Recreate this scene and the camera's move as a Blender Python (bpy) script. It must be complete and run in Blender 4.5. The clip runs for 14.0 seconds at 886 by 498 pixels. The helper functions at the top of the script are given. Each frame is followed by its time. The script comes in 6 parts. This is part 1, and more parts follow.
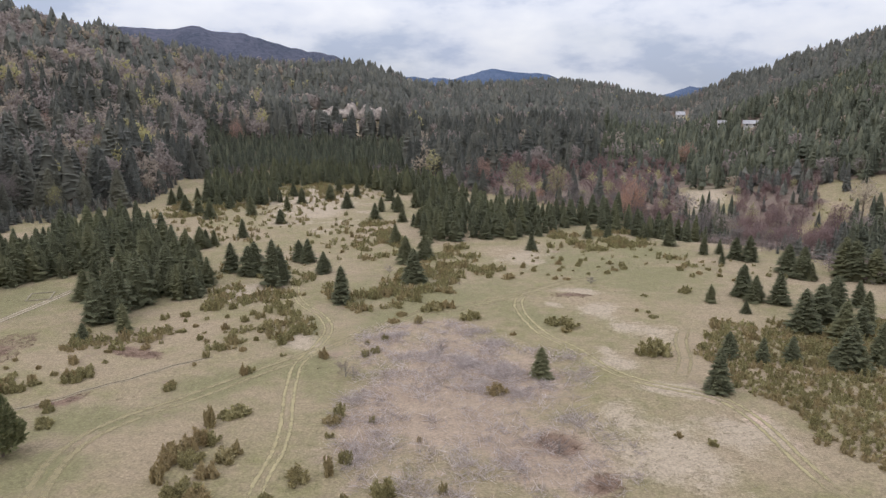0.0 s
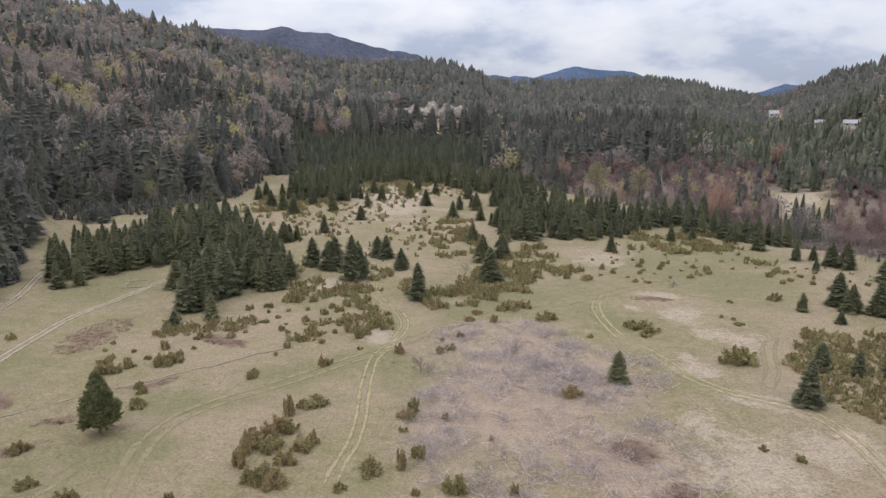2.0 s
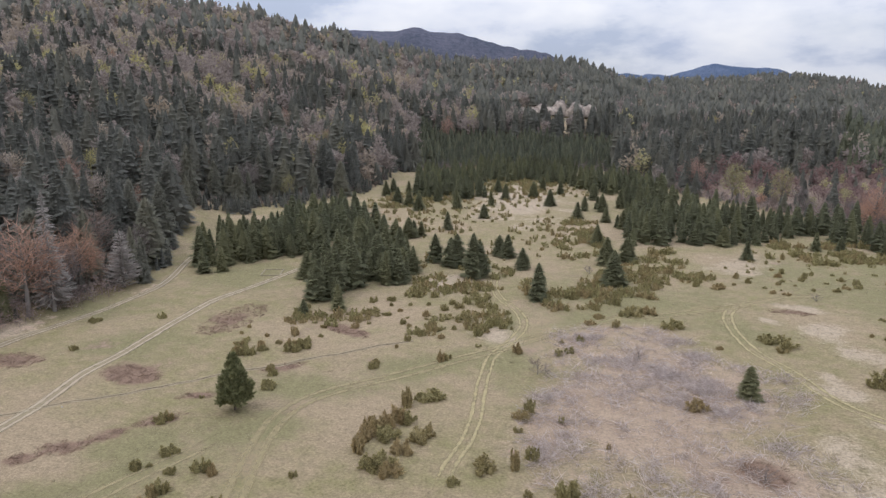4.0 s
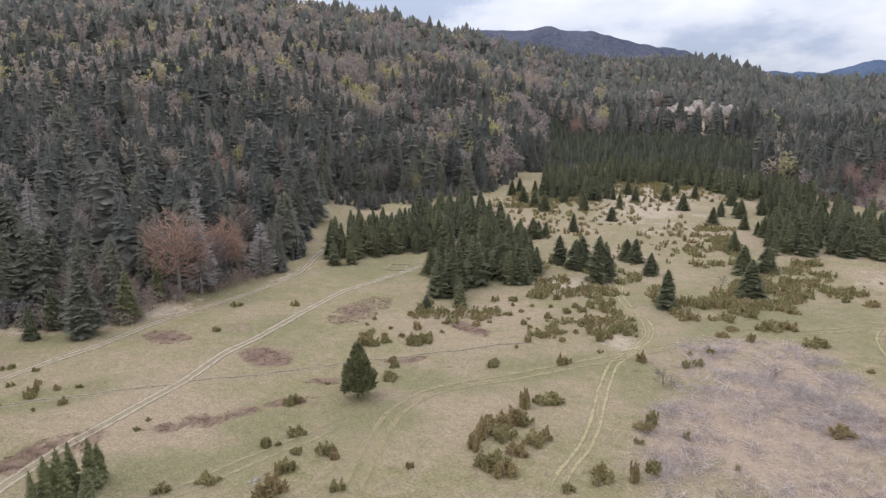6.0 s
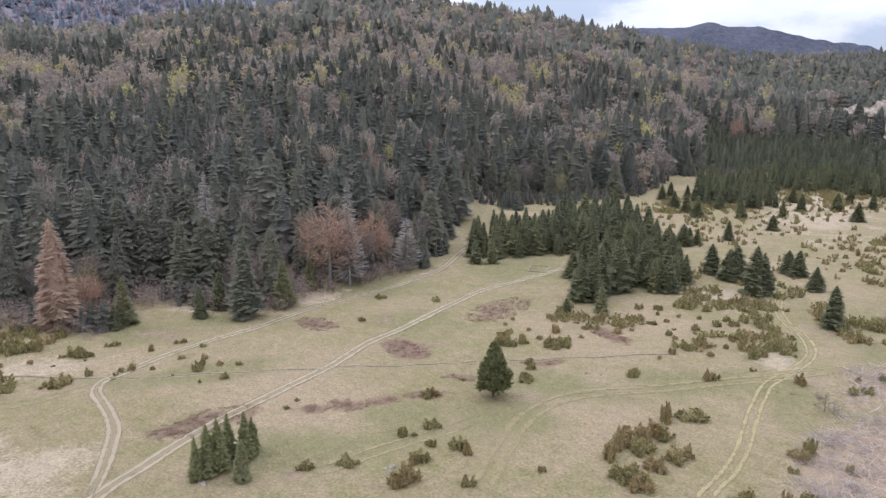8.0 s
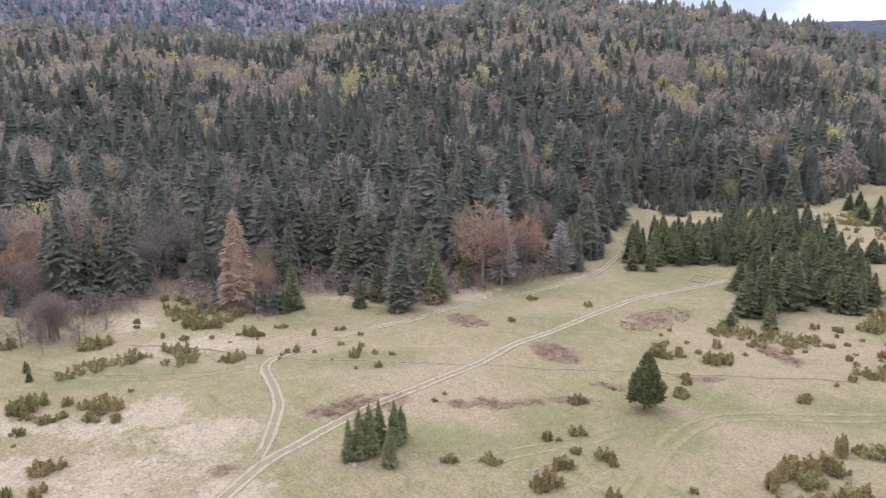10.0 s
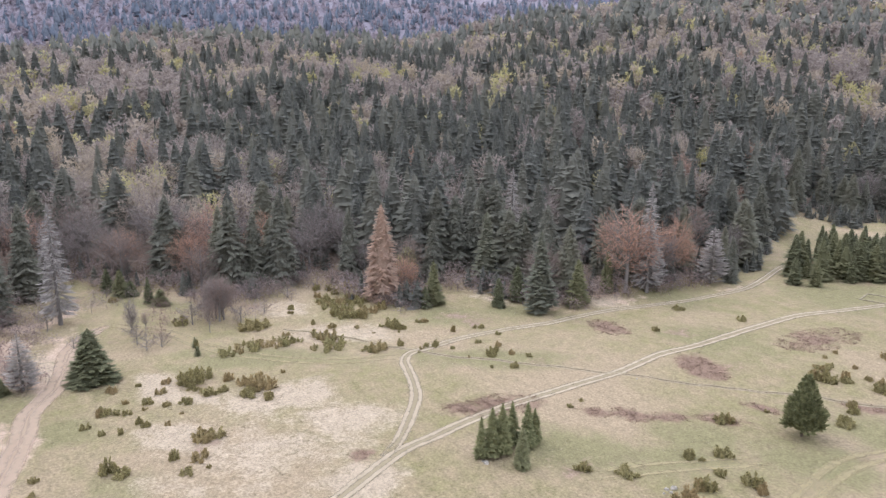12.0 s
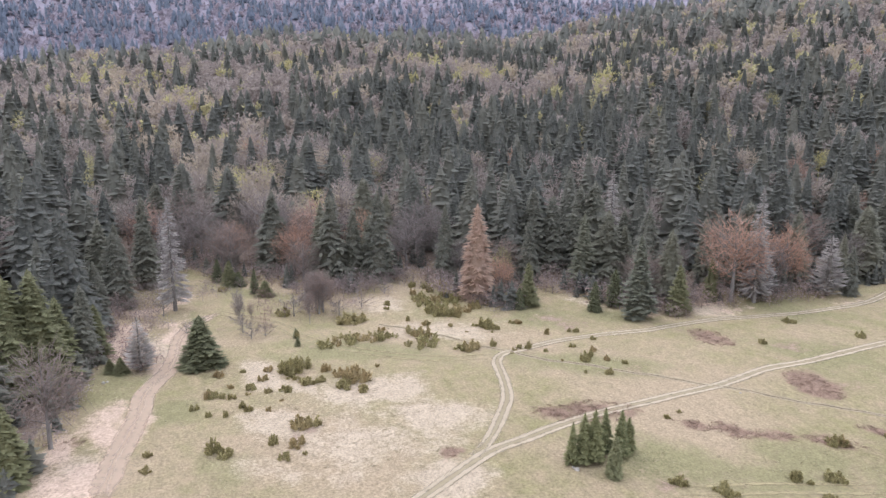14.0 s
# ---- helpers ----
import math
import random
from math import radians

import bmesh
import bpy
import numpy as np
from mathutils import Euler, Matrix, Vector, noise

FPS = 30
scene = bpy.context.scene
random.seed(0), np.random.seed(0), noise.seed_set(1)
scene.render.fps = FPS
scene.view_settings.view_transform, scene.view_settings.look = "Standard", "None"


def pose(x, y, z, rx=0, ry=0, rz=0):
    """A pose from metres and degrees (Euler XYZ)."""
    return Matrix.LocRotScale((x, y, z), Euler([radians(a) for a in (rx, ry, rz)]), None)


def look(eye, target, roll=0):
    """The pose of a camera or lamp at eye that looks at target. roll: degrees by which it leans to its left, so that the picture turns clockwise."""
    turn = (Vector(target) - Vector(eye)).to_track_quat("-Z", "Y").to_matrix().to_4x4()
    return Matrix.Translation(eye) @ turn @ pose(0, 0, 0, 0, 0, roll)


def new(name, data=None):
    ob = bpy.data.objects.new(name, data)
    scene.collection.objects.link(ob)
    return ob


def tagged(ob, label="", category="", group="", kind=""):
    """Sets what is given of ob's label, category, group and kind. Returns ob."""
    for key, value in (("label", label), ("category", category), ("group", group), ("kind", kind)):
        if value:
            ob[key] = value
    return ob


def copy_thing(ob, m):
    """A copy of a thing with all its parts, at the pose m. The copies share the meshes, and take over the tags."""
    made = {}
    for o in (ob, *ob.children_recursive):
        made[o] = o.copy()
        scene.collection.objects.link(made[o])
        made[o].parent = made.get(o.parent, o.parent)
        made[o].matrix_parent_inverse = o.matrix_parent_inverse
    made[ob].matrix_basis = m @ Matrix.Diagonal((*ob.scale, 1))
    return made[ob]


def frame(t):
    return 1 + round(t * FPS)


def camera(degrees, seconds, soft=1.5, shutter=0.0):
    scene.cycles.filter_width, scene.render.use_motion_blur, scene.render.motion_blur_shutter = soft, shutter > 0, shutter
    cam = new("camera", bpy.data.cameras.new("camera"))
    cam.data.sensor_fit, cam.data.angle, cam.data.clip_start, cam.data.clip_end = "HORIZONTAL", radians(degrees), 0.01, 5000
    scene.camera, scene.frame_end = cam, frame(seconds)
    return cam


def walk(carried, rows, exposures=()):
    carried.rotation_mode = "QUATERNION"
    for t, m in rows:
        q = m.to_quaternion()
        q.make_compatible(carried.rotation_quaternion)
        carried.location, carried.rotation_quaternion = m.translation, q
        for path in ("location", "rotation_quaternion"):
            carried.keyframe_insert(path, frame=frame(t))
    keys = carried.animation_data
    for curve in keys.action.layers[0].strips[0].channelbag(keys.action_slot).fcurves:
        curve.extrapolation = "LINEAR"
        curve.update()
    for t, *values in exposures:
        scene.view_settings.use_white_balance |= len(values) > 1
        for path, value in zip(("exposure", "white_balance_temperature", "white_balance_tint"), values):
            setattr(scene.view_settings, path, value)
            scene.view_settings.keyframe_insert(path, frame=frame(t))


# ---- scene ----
cam = camera(65.6, 14.0, soft=1.4)
EYE = 36.0
# seconds, yaw and pitch: the craft hovers in one place and turns to its left
ROWS = [
    (0.0, 0.0, -11.97), (0.5, 2.22, -12.03), (1.0, 4.07, -12.05), (1.5, 4.81, -12.06), (2.0, 6.56, -12.1),
    (2.5, 9.37, -12.13), (3.0, 11.69, -12.15), (5.5, 25.14, -12.2), (6.0, 27.41, -12.21), (6.5, 29.67, -12.21),
    (7.0, 32.1, -12.21), (7.5, 35.25, -12.2), (8.0, 39.43, -12.18), (10.5, 55.36, -12.13), (11.0, 58.44, -12.12),
    (11.5, 61.52, -12.11), (12.0, 64.46, -12.1), (12.5, 66.63, -12.1), (13.0, 68.82, -12.1), (13.5, 70.88, -12.1),
    (14.0, 72.59, -12.1),
]
EXPOSURES = [(0.0, -0.36, 6400, 12), (3.0, -0.36, 6380, 12), (6.5, -0.19, 6280, 12), (8.0, -0.04, 6210, 12), (11.0, 0.22, 6150, 13), (14.0, 0.31, 6150, 14)]
walk(cam, [(t, pose(0, 0, EYE, 90 + pitch, 0, yaw)) for t, yaw, pitch in ROWS], EXPOSURES)

# ---- sky and sun ----
SUN_ELEVATION, SUN_AZIMUTH = 52.0, 115.0   # azimuth counted to the left of +y
world = bpy.data.worlds.new("overcast_sky")
scene.world = world
world.use_nodes = True


def build_sky():
    nt = world.node_tree
    nt.nodes.clear()
    n, l = nt.nodes.new, nt.links.new
    out = n("ShaderNodeOutputWorld")
    sky = n("ShaderNodeTexSky")
    sky.sky_type, sky.sun_disc = "NISHITA", False
    sky.sun_elevation, sky.sun_rotation = radians(SUN_ELEVATION), radians(-SUN_AZIMUTH)
    blue = n("ShaderNodeBackground")
    blue.inputs["Strength"].default_value = 0.1
    l(sky.outputs[0], blue.inputs["Color"])
    # cloud deck: puffs somewhat flattened towards the horizon
    tc = n("ShaderNodeTexCoord")
    sep = n("ShaderNodeSeparateXYZ")
    l(tc.outputs["Generated"], sep.inputs[0])
    lift = n("ShaderNodeMath")
    lift.operation = "MAXIMUM"
    lift.inputs[1].default_value = 0.0
    l(sep.outputs["Z"], lift.inputs[0])
    flat = n("ShaderNodeVectorMath")
    flat.operation = "MULTIPLY"
    flat.inputs[1].default_value = (1.0, 1.0, 2.3)
    l(tc.outputs["Generated"], flat.inputs[0])

    def cloud_noise(scale, detail, rough, shift):
        mp = n("ShaderNodeMapping")
        mp.inputs["Location"].default_value = shift
        l(flat.outputs[0], mp.inputs["Vector"])
        t = n("ShaderNodeTexNoise")
        t.inputs["Scale"].default_value, t.inputs["Detail"].default_value = scale, detail
        t.inputs["Roughness"].default_value = rough
        l(mp.outputs[0], t.inputs["Vector"])
        return t

    big = cloud_noise(3.0, 6, 0.5, (3.1, 1.7, 0.4))
    fine = cloud_noise(8.0, 6, 0.55, (7.3, 2.9, 1.1))
    tone = n("ShaderNodeValToRGB")
    tone.color_ramp.elements[0].position, tone.color_ramp.elements[0].color = 0.42, (0.5, 0.565, 0.71, 1)
    tone.color_ramp.elements[1].position, tone.color_ramp.elements[1].color = 0.6, (0.86, 0.88, 0.92, 1)
    e = tone.color_ramp.elements.new(0.49)
    e.color = (0.72, 0.76, 0.85, 1)
    mixn = n("ShaderNodeMath")
    mixn.operation = "MULTIPLY_ADD"
    mixn.inputs[1].default_value = 0.45
    l(fine.outputs["Fac"], mixn.inputs[0])
    half = n("ShaderNodeMath")
    half.operation = "MULTIPLY"
    half.inputs[1].default_value = 0.55
    l(big.outputs["Fac"], half.inputs[0])
    l(half.outputs[0], mixn.inputs[2])
    l(mixn.outputs[0], tone.inputs[0])
    cloud = n("ShaderNodeBackground")
    cloud.inputs["Strength"].default_value = 0.82
    l(tone.outputs[0], cloud.inputs["Color"])
    # an overcast deck is about three times as bright overhead as at the horizon
    rise = n("ShaderNodeMath")
    rise.operation = "MULTIPLY_ADD"
    rise.inputs[1].default_value, rise.inputs[2].default_value = 2.7, 1.03
    l(lift.outputs[0], rise.inputs[0])
    l(rise.outputs[0], cloud.inputs["Strength"])
    cover = n("ShaderNodeValToRGB")
    cover.color_ramp.elements[0].position, cover.color_ramp.elements[0].color = 0.36, (0.84, 0.84, 0.84, 1)
    cover.color_ramp.elements[1].position, cover.color_ramp.elements[1].color = 0.5, (1, 1, 1, 1)
    l(big.outputs["Fac"], cover.inputs[0])
    mix = n("ShaderNodeMixShader")
    l(cover.outputs[0], mix.inputs[0])
    l(blue.outputs[0], mix.inputs[1])
    l(cloud.outputs[0], mix.inputs[2])
    l(mix.outputs[0], out.inputs["Surface"])


build_sky()
sun = new("sun", bpy.data.lights.new("sun", "SUN"))
sun.data.energy, sun.data.angle, sun.data.color = 0.95, radians(16), (1.0, 0.95, 0.88)
_a, _e = radians(SUN_AZIMUTH), radians(SUN_ELEVATION)
SUN_WAY = Vector((-math.sin(_a) * math.cos(_e), math.cos(_a) * math.cos(_e), math.sin(_e)))
sun.matrix_world = look(SUN_WAY * 300, (0, 0, 0))


# ---- materials ----
def tree_of(name):
    m = bpy.data.materials.new(name)
    m.use_nodes = True
    nt = m.node_tree
    return m, nt.nodes, nt.links, nt.nodes["Principled BSDF"]


def set_plain(bsdf, rough, spec=0.2):
    bsdf.inputs["Roughness"].default_value = rough
    bsdf.inputs["Specular IOR Level"].default_value = spec


def mix_rgb(nodes, links, fac, a, b, kind="MIX"):
    mx = nodes.new("ShaderNodeMix")
    mx.data_type, mx.blend_type = "RGBA", kind
    for socket, v in ((mx.inputs[0], fac), (mx.inputs[6], a), (mx.inputs[7], b)):
        if isinstance(v, (int, float)):
            socket.default_value = v
        elif isinstance(v, tuple):
            socket.default_value = (*v, 1)
        else:
            links.new(v, socket)
    return mx.outputs[2]


def ramp(nodes, links, value, lo, hi):
    r = nodes.new("ShaderNodeMapRange")
    r.interpolation_type = "SMOOTHSTEP"
    r.inputs["From Min"].default_value, r.inputs["From Max"].default_value = lo, hi
    links.new(value, r.inputs["Value"])
    return r.outputs[0]


def noise_at(nodes, links, vec, scale, detail=4, rough=0.6):
    t = nodes.new("ShaderNodeTexNoise")
    t.inputs["Scale"].default_value, t.inputs["Detail"].default_value = scale, detail
    t.inputs["Roughness"].default_value = rough
    if vec:
        links.new(vec, t.inputs["Vector"])
    return t.outputs["Fac"]


def foliage(name, dark, light, odd, per_tree="object", scale=1.2, island=0.5, thin_share=0.35):
    """Needles, leaves or twigs: two tones by a fine noise, a third by tree, and lighter single sprays."""
    m, nodes, links, bsdf = tree_of(name)
    geo = nodes.new("ShaderNodeNewGeometry")
    pos = geo.outputs["Position"]
    fine = noise_at(nodes, links, pos, scale, 3)
    col = mix_rgb(nodes, links, ramp(nodes, links, fine, 0.36, 0.66), dark, light)
    if per_tree == "object":
        info = nodes.new("ShaderNodeObjectInfo")
        rnd = info.outputs["Random"]
    else:
        at = nodes.new("ShaderNodeAttribute")
        at.attribute_name = "tree_tint"
        rnd = at.outputs["Fac"]
    odd_amount = nodes.new("ShaderNodeMath")
    odd_amount.operation = "MULTIPLY"
    odd_amount.inputs[1].default_value = 0.75
    links.new(ramp(nodes, links, rnd, 0.35, 1.0), odd_amount.inputs[0])
    col = mix_rgb(nodes, links, odd_amount.outputs[0], col, odd)
    isl = nodes.new("ShaderNodeMath")
    isl.operation = "MULTIPLY_ADD"
    isl.inputs[1].default_value, isl.inputs[2].default_value = island, 1 - island / 2
    links.new(geo.outputs["Random Per Island"], isl.inputs[0])
    vm = nodes.new("ShaderNodeVectorMath")
    vm.operation = "SCALE"
    links.new(col, vm.inputs[0])
    links.new(isl.outputs[0], vm.inputs["Scale"])
    links.new(vm.outputs[0], bsdf.inputs["Base Color"])
    set_plain(bsdf, 0.85, 0.12)
    relief = nodes.new("ShaderNodeBump")
    relief.inputs["Strength"].default_value, relief.inputs["Distance"].default_value = 0.8, 0.5 / scale
    links.new(fine, relief.inputs["Height"])
    links.new(relief.outputs[0], bsdf.inputs["Normal"])
    # thin needles, leaves and twigs let part of the light through
    thin = nodes.new("ShaderNodeBsdfTranslucent")
    links.new(vm.outputs[0], thin.inputs["Color"])
    both = nodes.new("ShaderNodeMixShader")
    both.inputs[0].default_value = thin_share
    links.new(bsdf.outputs[0], both.inputs[1])
    links.new(thin.outputs[0], both.inputs[2])
    links.new(both.outputs[0], nodes["Material Output"].inputs["Surface"])
    return m


def bark(name, dark, light):
    m, nodes, links, bsdf = tree_of(name)
    tc = nodes.new("ShaderNodeTexCoord")
    mp = nodes.new("ShaderNodeMapping")
    mp.inputs["Scale"].default_value = (6, 6, 1.2)
    links.new(tc.outputs["Object"], mp.inputs["Vector"])
    f = noise_at(nodes, links, mp.outputs[0], 3, 5)
    links.new(mix_rgb(nodes, links, ramp(nodes, links, f, 0.3, 0.7), dark, light), bsdf.inputs["Base Color"])
    b = nodes.new("ShaderNodeBump")
    b.inputs["Strength"].default_value, b.inputs["Distance"].default_value = 0.6, 0.03
    links.new(f, b.inputs["Height"])
    links.new(b.outputs[0], bsdf.inputs["Normal"])
    set_plain(bsdf, 0.9)
    return m


def ground_material():
    """Spring pasture: short grass, straw, heath and bare spots by the sheet's cover attributes and noise."""
    m, nodes, links, bsdf = tree_of("pasture")
    pos = nodes.new("ShaderNodeNewGeometry").outputs["Position"]
    n_big = noise_at(nodes, links, pos, 0.035, 4)
    n_patch = noise_at(nodes, links, pos, 0.085, 3, 0.5)
    n_mid = noise_at(nodes, links, pos, 0.3, 5, 0.65)
    n_fine = noise_at(nodes, links, pos, 0.8, 9, 0.82)
    n_blade = noise_at(nodes, links, pos, 3.2, 5, 0.75)

    def cover(name, soft_lo, soft_hi):
        at = nodes.new("ShaderNodeAttribute")
        at.attribute_name = name
        total = at.outputs["Fac"]
        for field, amount in ((n_patch, 1.9), (n_mid, 1.2), (n_fine, 0.9)):
            k = nodes.new("ShaderNodeMath")
            k.operation = "MULTIPLY_ADD"
            k.inputs[1].default_value = amount
            links.new(field, k.inputs[0])
            links.new(total, k.inputs[2])
            total = k.outputs[0]
        return ramp(nodes, links, total, soft_lo + 2.0, soft_hi + 2.0)

    col = mix_rgb(nodes, links, ramp(nodes, links, n_mid, 0.28, 0.72), GRASS_DRY, GRASS_OLIVE)
    col = mix_rgb(nodes, links, ramp(nodes, links, n_big, 0.45, 0.62), col, GRASS_TAN)
    col = mix_rgb(nodes, links, cover("cover_green", 0.15, 0.95), col, GRASS_GREEN)
    col = mix_rgb(nodes, links, cover("cover_heath", 0.25, 0.75), col, HEATH_SOIL)
    col = mix_rgb(nodes, links, cover("cover_straw", 0.42, 1.0), col, STRAW_PALE)
    col = mix_rgb(nodes, links, cover("cover_bracken", 0.25, 0.7), col, BRACKEN_SOIL)
    col = mix_rgb(nodes, links, cover("cover_clay", 0.4, 0.9), col, CLAY_SOIL)
    col = mix_rgb(nodes, links, cover("cover_litter", 0.4, 0.9), col, WOOD_LITTER)
    # distant haze over the bare woods, painted as a lilac ground colour
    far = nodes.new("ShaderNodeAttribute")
    far.attribute_name = "cover_haze"
    col = mix_rgb(nodes, links, far.outputs["Fac"], col, HAZE_FLOOR)
    # grain: tufts light and dark
    k = nodes.new("ShaderNodeMath")
    k.operation = "MULTIPLY_ADD"
    k.inputs[1].default_value, k.inputs[2].default_value = 1.4, 0.3
    links.new(n_fine, k.inputs[0])
    k2 = nodes.new("ShaderNodeMath")
    k2.operation = "MULTIPLY_ADD"
    k2.inputs[1].default_value = 1.4
    links.new(n_blade, k2.inputs[0])
    links.new(k.outputs[0], k2.inputs[2])
    vm = nodes.new("ShaderNodeVectorMath")
    vm.operation = "SCALE"
    links.new(col, vm.inputs[0])
    k3 = nodes.new("ShaderNodeMath")
    k3.operation = "SUBTRACT"
    k3.inputs[1].default_value = 0.68
    links.new(k2.outputs[0], k3.inputs[0])
    links.new(k3.outputs[0], vm.inputs["Scale"])
    links.new(vm.outputs[0], bsdf.inputs["Base Color"])
    b = nodes.new("ShaderNodeBump")
    b.inputs["Strength"].default_value, b.inputs["Distance"].default_value = 0.7, 0.3
    links.new(n_fine, b.inputs["Height"])
    links.new(b.outputs[0], bsdf.inputs["Normal"])
    set_plain(bsdf, 0.95, 0.1)
    return m


def track_material(name, earth, verge, worn=0.1):
    """Wheel ruts: bare earth that breaks up into turf at both edges (attribute edge: 0 middle, 1 edge)."""
    m, nodes, links, bsdf = tree_of(name)
    pos = nodes.new("ShaderNodeNewGeometry").outputs["Position"]
    n1 = noise_at(nodes, links, pos, 0.9, 5, 0.7)
    n2 = noise_at(nodes, links, pos, 6.0, 4, 0.7)
    col = mix_rgb(nodes, links, ramp(nodes, links, n1, 0.35, 0.7), earth, verge)
    col = mix_rgb(nodes, links, ramp(nodes, links, n2, 0.5, 0.8), col, verge)
    links.new(col, bsdf.inputs["Base Color"])
    set_plain(bsdf, 0.95, 0.1)
    at = nodes.new("ShaderNodeAttribute")
    at.attribute_name = "edge"
    s = nodes.new("ShaderNodeMath")
    s.operation = "MULTIPLY_ADD"
    s.inputs[1].default_value = 1.5
    links.new(n1, s.inputs[0])
    links.new(at.outputs["Fac"], s.inputs[2])
    clear = nodes.new("ShaderNodeBsdfTransparent")
    mx = nodes.new("ShaderNodeMixShader")
    fade = ramp(nodes, links, s.outputs[0], 0.8, 1.6)
    fade.node.inputs["To Min"].default_value = worn
    links.new(fade, mx.inputs[0])
    links.new(bsdf.outputs[0], mx.inputs[1])
    links.new(clear.outputs[0], mx.inputs[2])
    links.new(mx.outputs[0], nodes["Material Output"].inputs["Surface"])
    return m


def speckled(name, a, b, scale, rough=0.9, spec=0.15):
    m, nodes, links, bsdf = tree_of(name)
    pos = nodes.new("ShaderNodeNewGeometry").outputs["Position"]
    f = noise_at(nodes, links, pos, scale, 6, 0.7)
    links.new(mix_rgb(nodes, links, ramp(nodes, links, f, 0.35, 0.65), a, b), bsdf.inputs["Base Color"])
    bp = nodes.new("ShaderNodeBump")
    bp.inputs["Strength"].default_value, bp.inputs["Distance"].default_value = 0.5, 0.12 / scale
    links.new(f, bp.inputs["Height"])
    links.new(bp.outputs[0], bsdf.inputs["Normal"])
    set_plain(bsdf, rough, spec)
    return m


GRASS_DRY, GRASS_OLIVE, GRASS_TAN = (0.236, 0.184, 0.117), (0.182, 0.16, 0.08), (0.254, 0.196, 0.129)
GRASS_GREEN, HEATH_SOIL, STRAW_PALE = (0.175, 0.155, 0.082), (0.275, 0.207, 0.15), (0.315, 0.253, 0.182)
# the first is bare wood floor with lilac haze put into its colour
HAZE_FLOOR, CLAY_SOIL = (0.19, 0.17, 0.195), (0.375, 0.28, 0.212)
BRACKEN_SOIL, WOOD_LITTER = (0.18, 0.122, 0.088), (0.16, 0.12, 0.095)
M_GROUND = ground_material()
M_SPRUCE = foliage("spruce_needles", (0.104, 0.106, 0.064), (0.182, 0.183, 0.104), (0.198, 0.19, 0.1), scale=4.0, island=0.35, thin_share=0.4)
M_WOODSPRUCE = foliage("edge_spruce_needles", (0.145, 0.142, 0.116), (0.228, 0.222, 0.174), (0.24, 0.228, 0.165), scale=3.0, island=0.3, thin_share=0.5)
M_YOUNG = foliage("young_spruce_needles", (0.096, 0.1, 0.063), (0.164, 0.168, 0.1), (0.178, 0.176, 0.094), "tint", 3.0, 0.3, thin_share=0.42)
M_WOODS = foliage("wood_needles", (0.13, 0.13, 0.115), (0.2, 0.199, 0.17), (0.23, 0.222, 0.178), "tint", 1.8, 0.22, thin_share=0.5)
M_STAND = foliage("stand_needles", (0.104, 0.111, 0.082), (0.178, 0.186, 0.13), (0.2, 0.202, 0.132), "tint", 1.8, 0.3, thin_share=0.45)
# second ridge: distance haze is mixed into the needle and twig colours
M_HAZEWOODS = foliage("hazy_needles", (0.115, 0.135, 0.172), (0.155, 0.177, 0.218), (0.165, 0.178, 0.205), "tint", 0.2, 0.2)
M_HAZETWIGS = foliage("hazy_twigs", (0.26, 0.228, 0.255), (0.32, 0.28, 0.305), (0.33, 0.278, 0.29), "tint", 0.2, 0.3)
M_PINE = foliage("pine_needles", (0.125, 0.128, 0.062), (0.215, 0.213, 0.105), (0.2, 0.193, 0.092), scale=3.0, island=0.4)
M_GREENSPRUCE = foliage("fresh_spruce_needles", (0.145, 0.144, 0.078), (0.245, 0.242, 0.135), (0.235, 0.228, 0.12), scale=3.0, island=0.35, thin_share=0.45)
M_FIR = foliage("fir_needles", (0.12, 0.12, 0.09), (0.19, 0.19, 0.14), (0.185, 0.182, 0.13), island=0.3)
M_JUNIPER = foliage("juniper_needles", (0.2, 0.172, 0.082), (0.345, 0.298, 0.145), (0.33, 0.24, 0.13), scale=6.0, island=0.5)
M_THICKET = foliage("thicket_needles", (0.178, 0.156, 0.073), (0.31, 0.271, 0.127), (0.3, 0.222, 0.118), "tint", 6.0, 0.5)
M_TWIGS = foliage("bare_twigs", (0.16, 0.133, 0.122), (0.27, 0.232, 0.213), (0.25, 0.185, 0.155), island=0.35, thin_share=0.5)
M_WOODTWIGS = foliage("wood_twigs", (0.245, 0.205, 0.182), (0.36, 0.304, 0.27), (0.42, 0.345, 0.25), "tint", 0.8, 0.15, thin_share=0.5)
M_REDTWIGS = foliage("valley_twigs", (0.175, 0.122, 0.116), (0.27, 0.192, 0.18), (0.27, 0.18, 0.16), "tint", 0.8, 0.22, thin_share=0.5)
M_LARCH = foliage("larch_shoots", (0.34, 0.242, 0.188), (0.48, 0.35, 0.275), (0.46, 0.33, 0.25), scale=3.0, island=0.4, thin_share=0.5)
M_BRUSH = foliage("brush_twigs", (0.22, 0.178, 0.165), (0.33, 0.272, 0.253), (0.36, 0.27, 0.22), "tint", 0.8, 0.25, thin_share=0.5)
M_RUSSET = foliage("russet_buds", (0.29, 0.185, 0.145), (0.42, 0.285, 0.225), (0.43, 0.26, 0.18), island=0.35, thin_share=0.5)
M_BUDS = foliage("young_leaves", (0.23, 0.21, 0.115), (0.34, 0.315, 0.175), (0.33, 0.275, 0.17), island=0.35, thin_share=0.5)
M_WOODBUDS = foliage("wood_young_leaves", (0.31, 0.278, 0.16), (0.44, 0.4, 0.22), (0.45, 0.405, 0.195), "tint", 0.8, 0.22, thin_share=0.5)
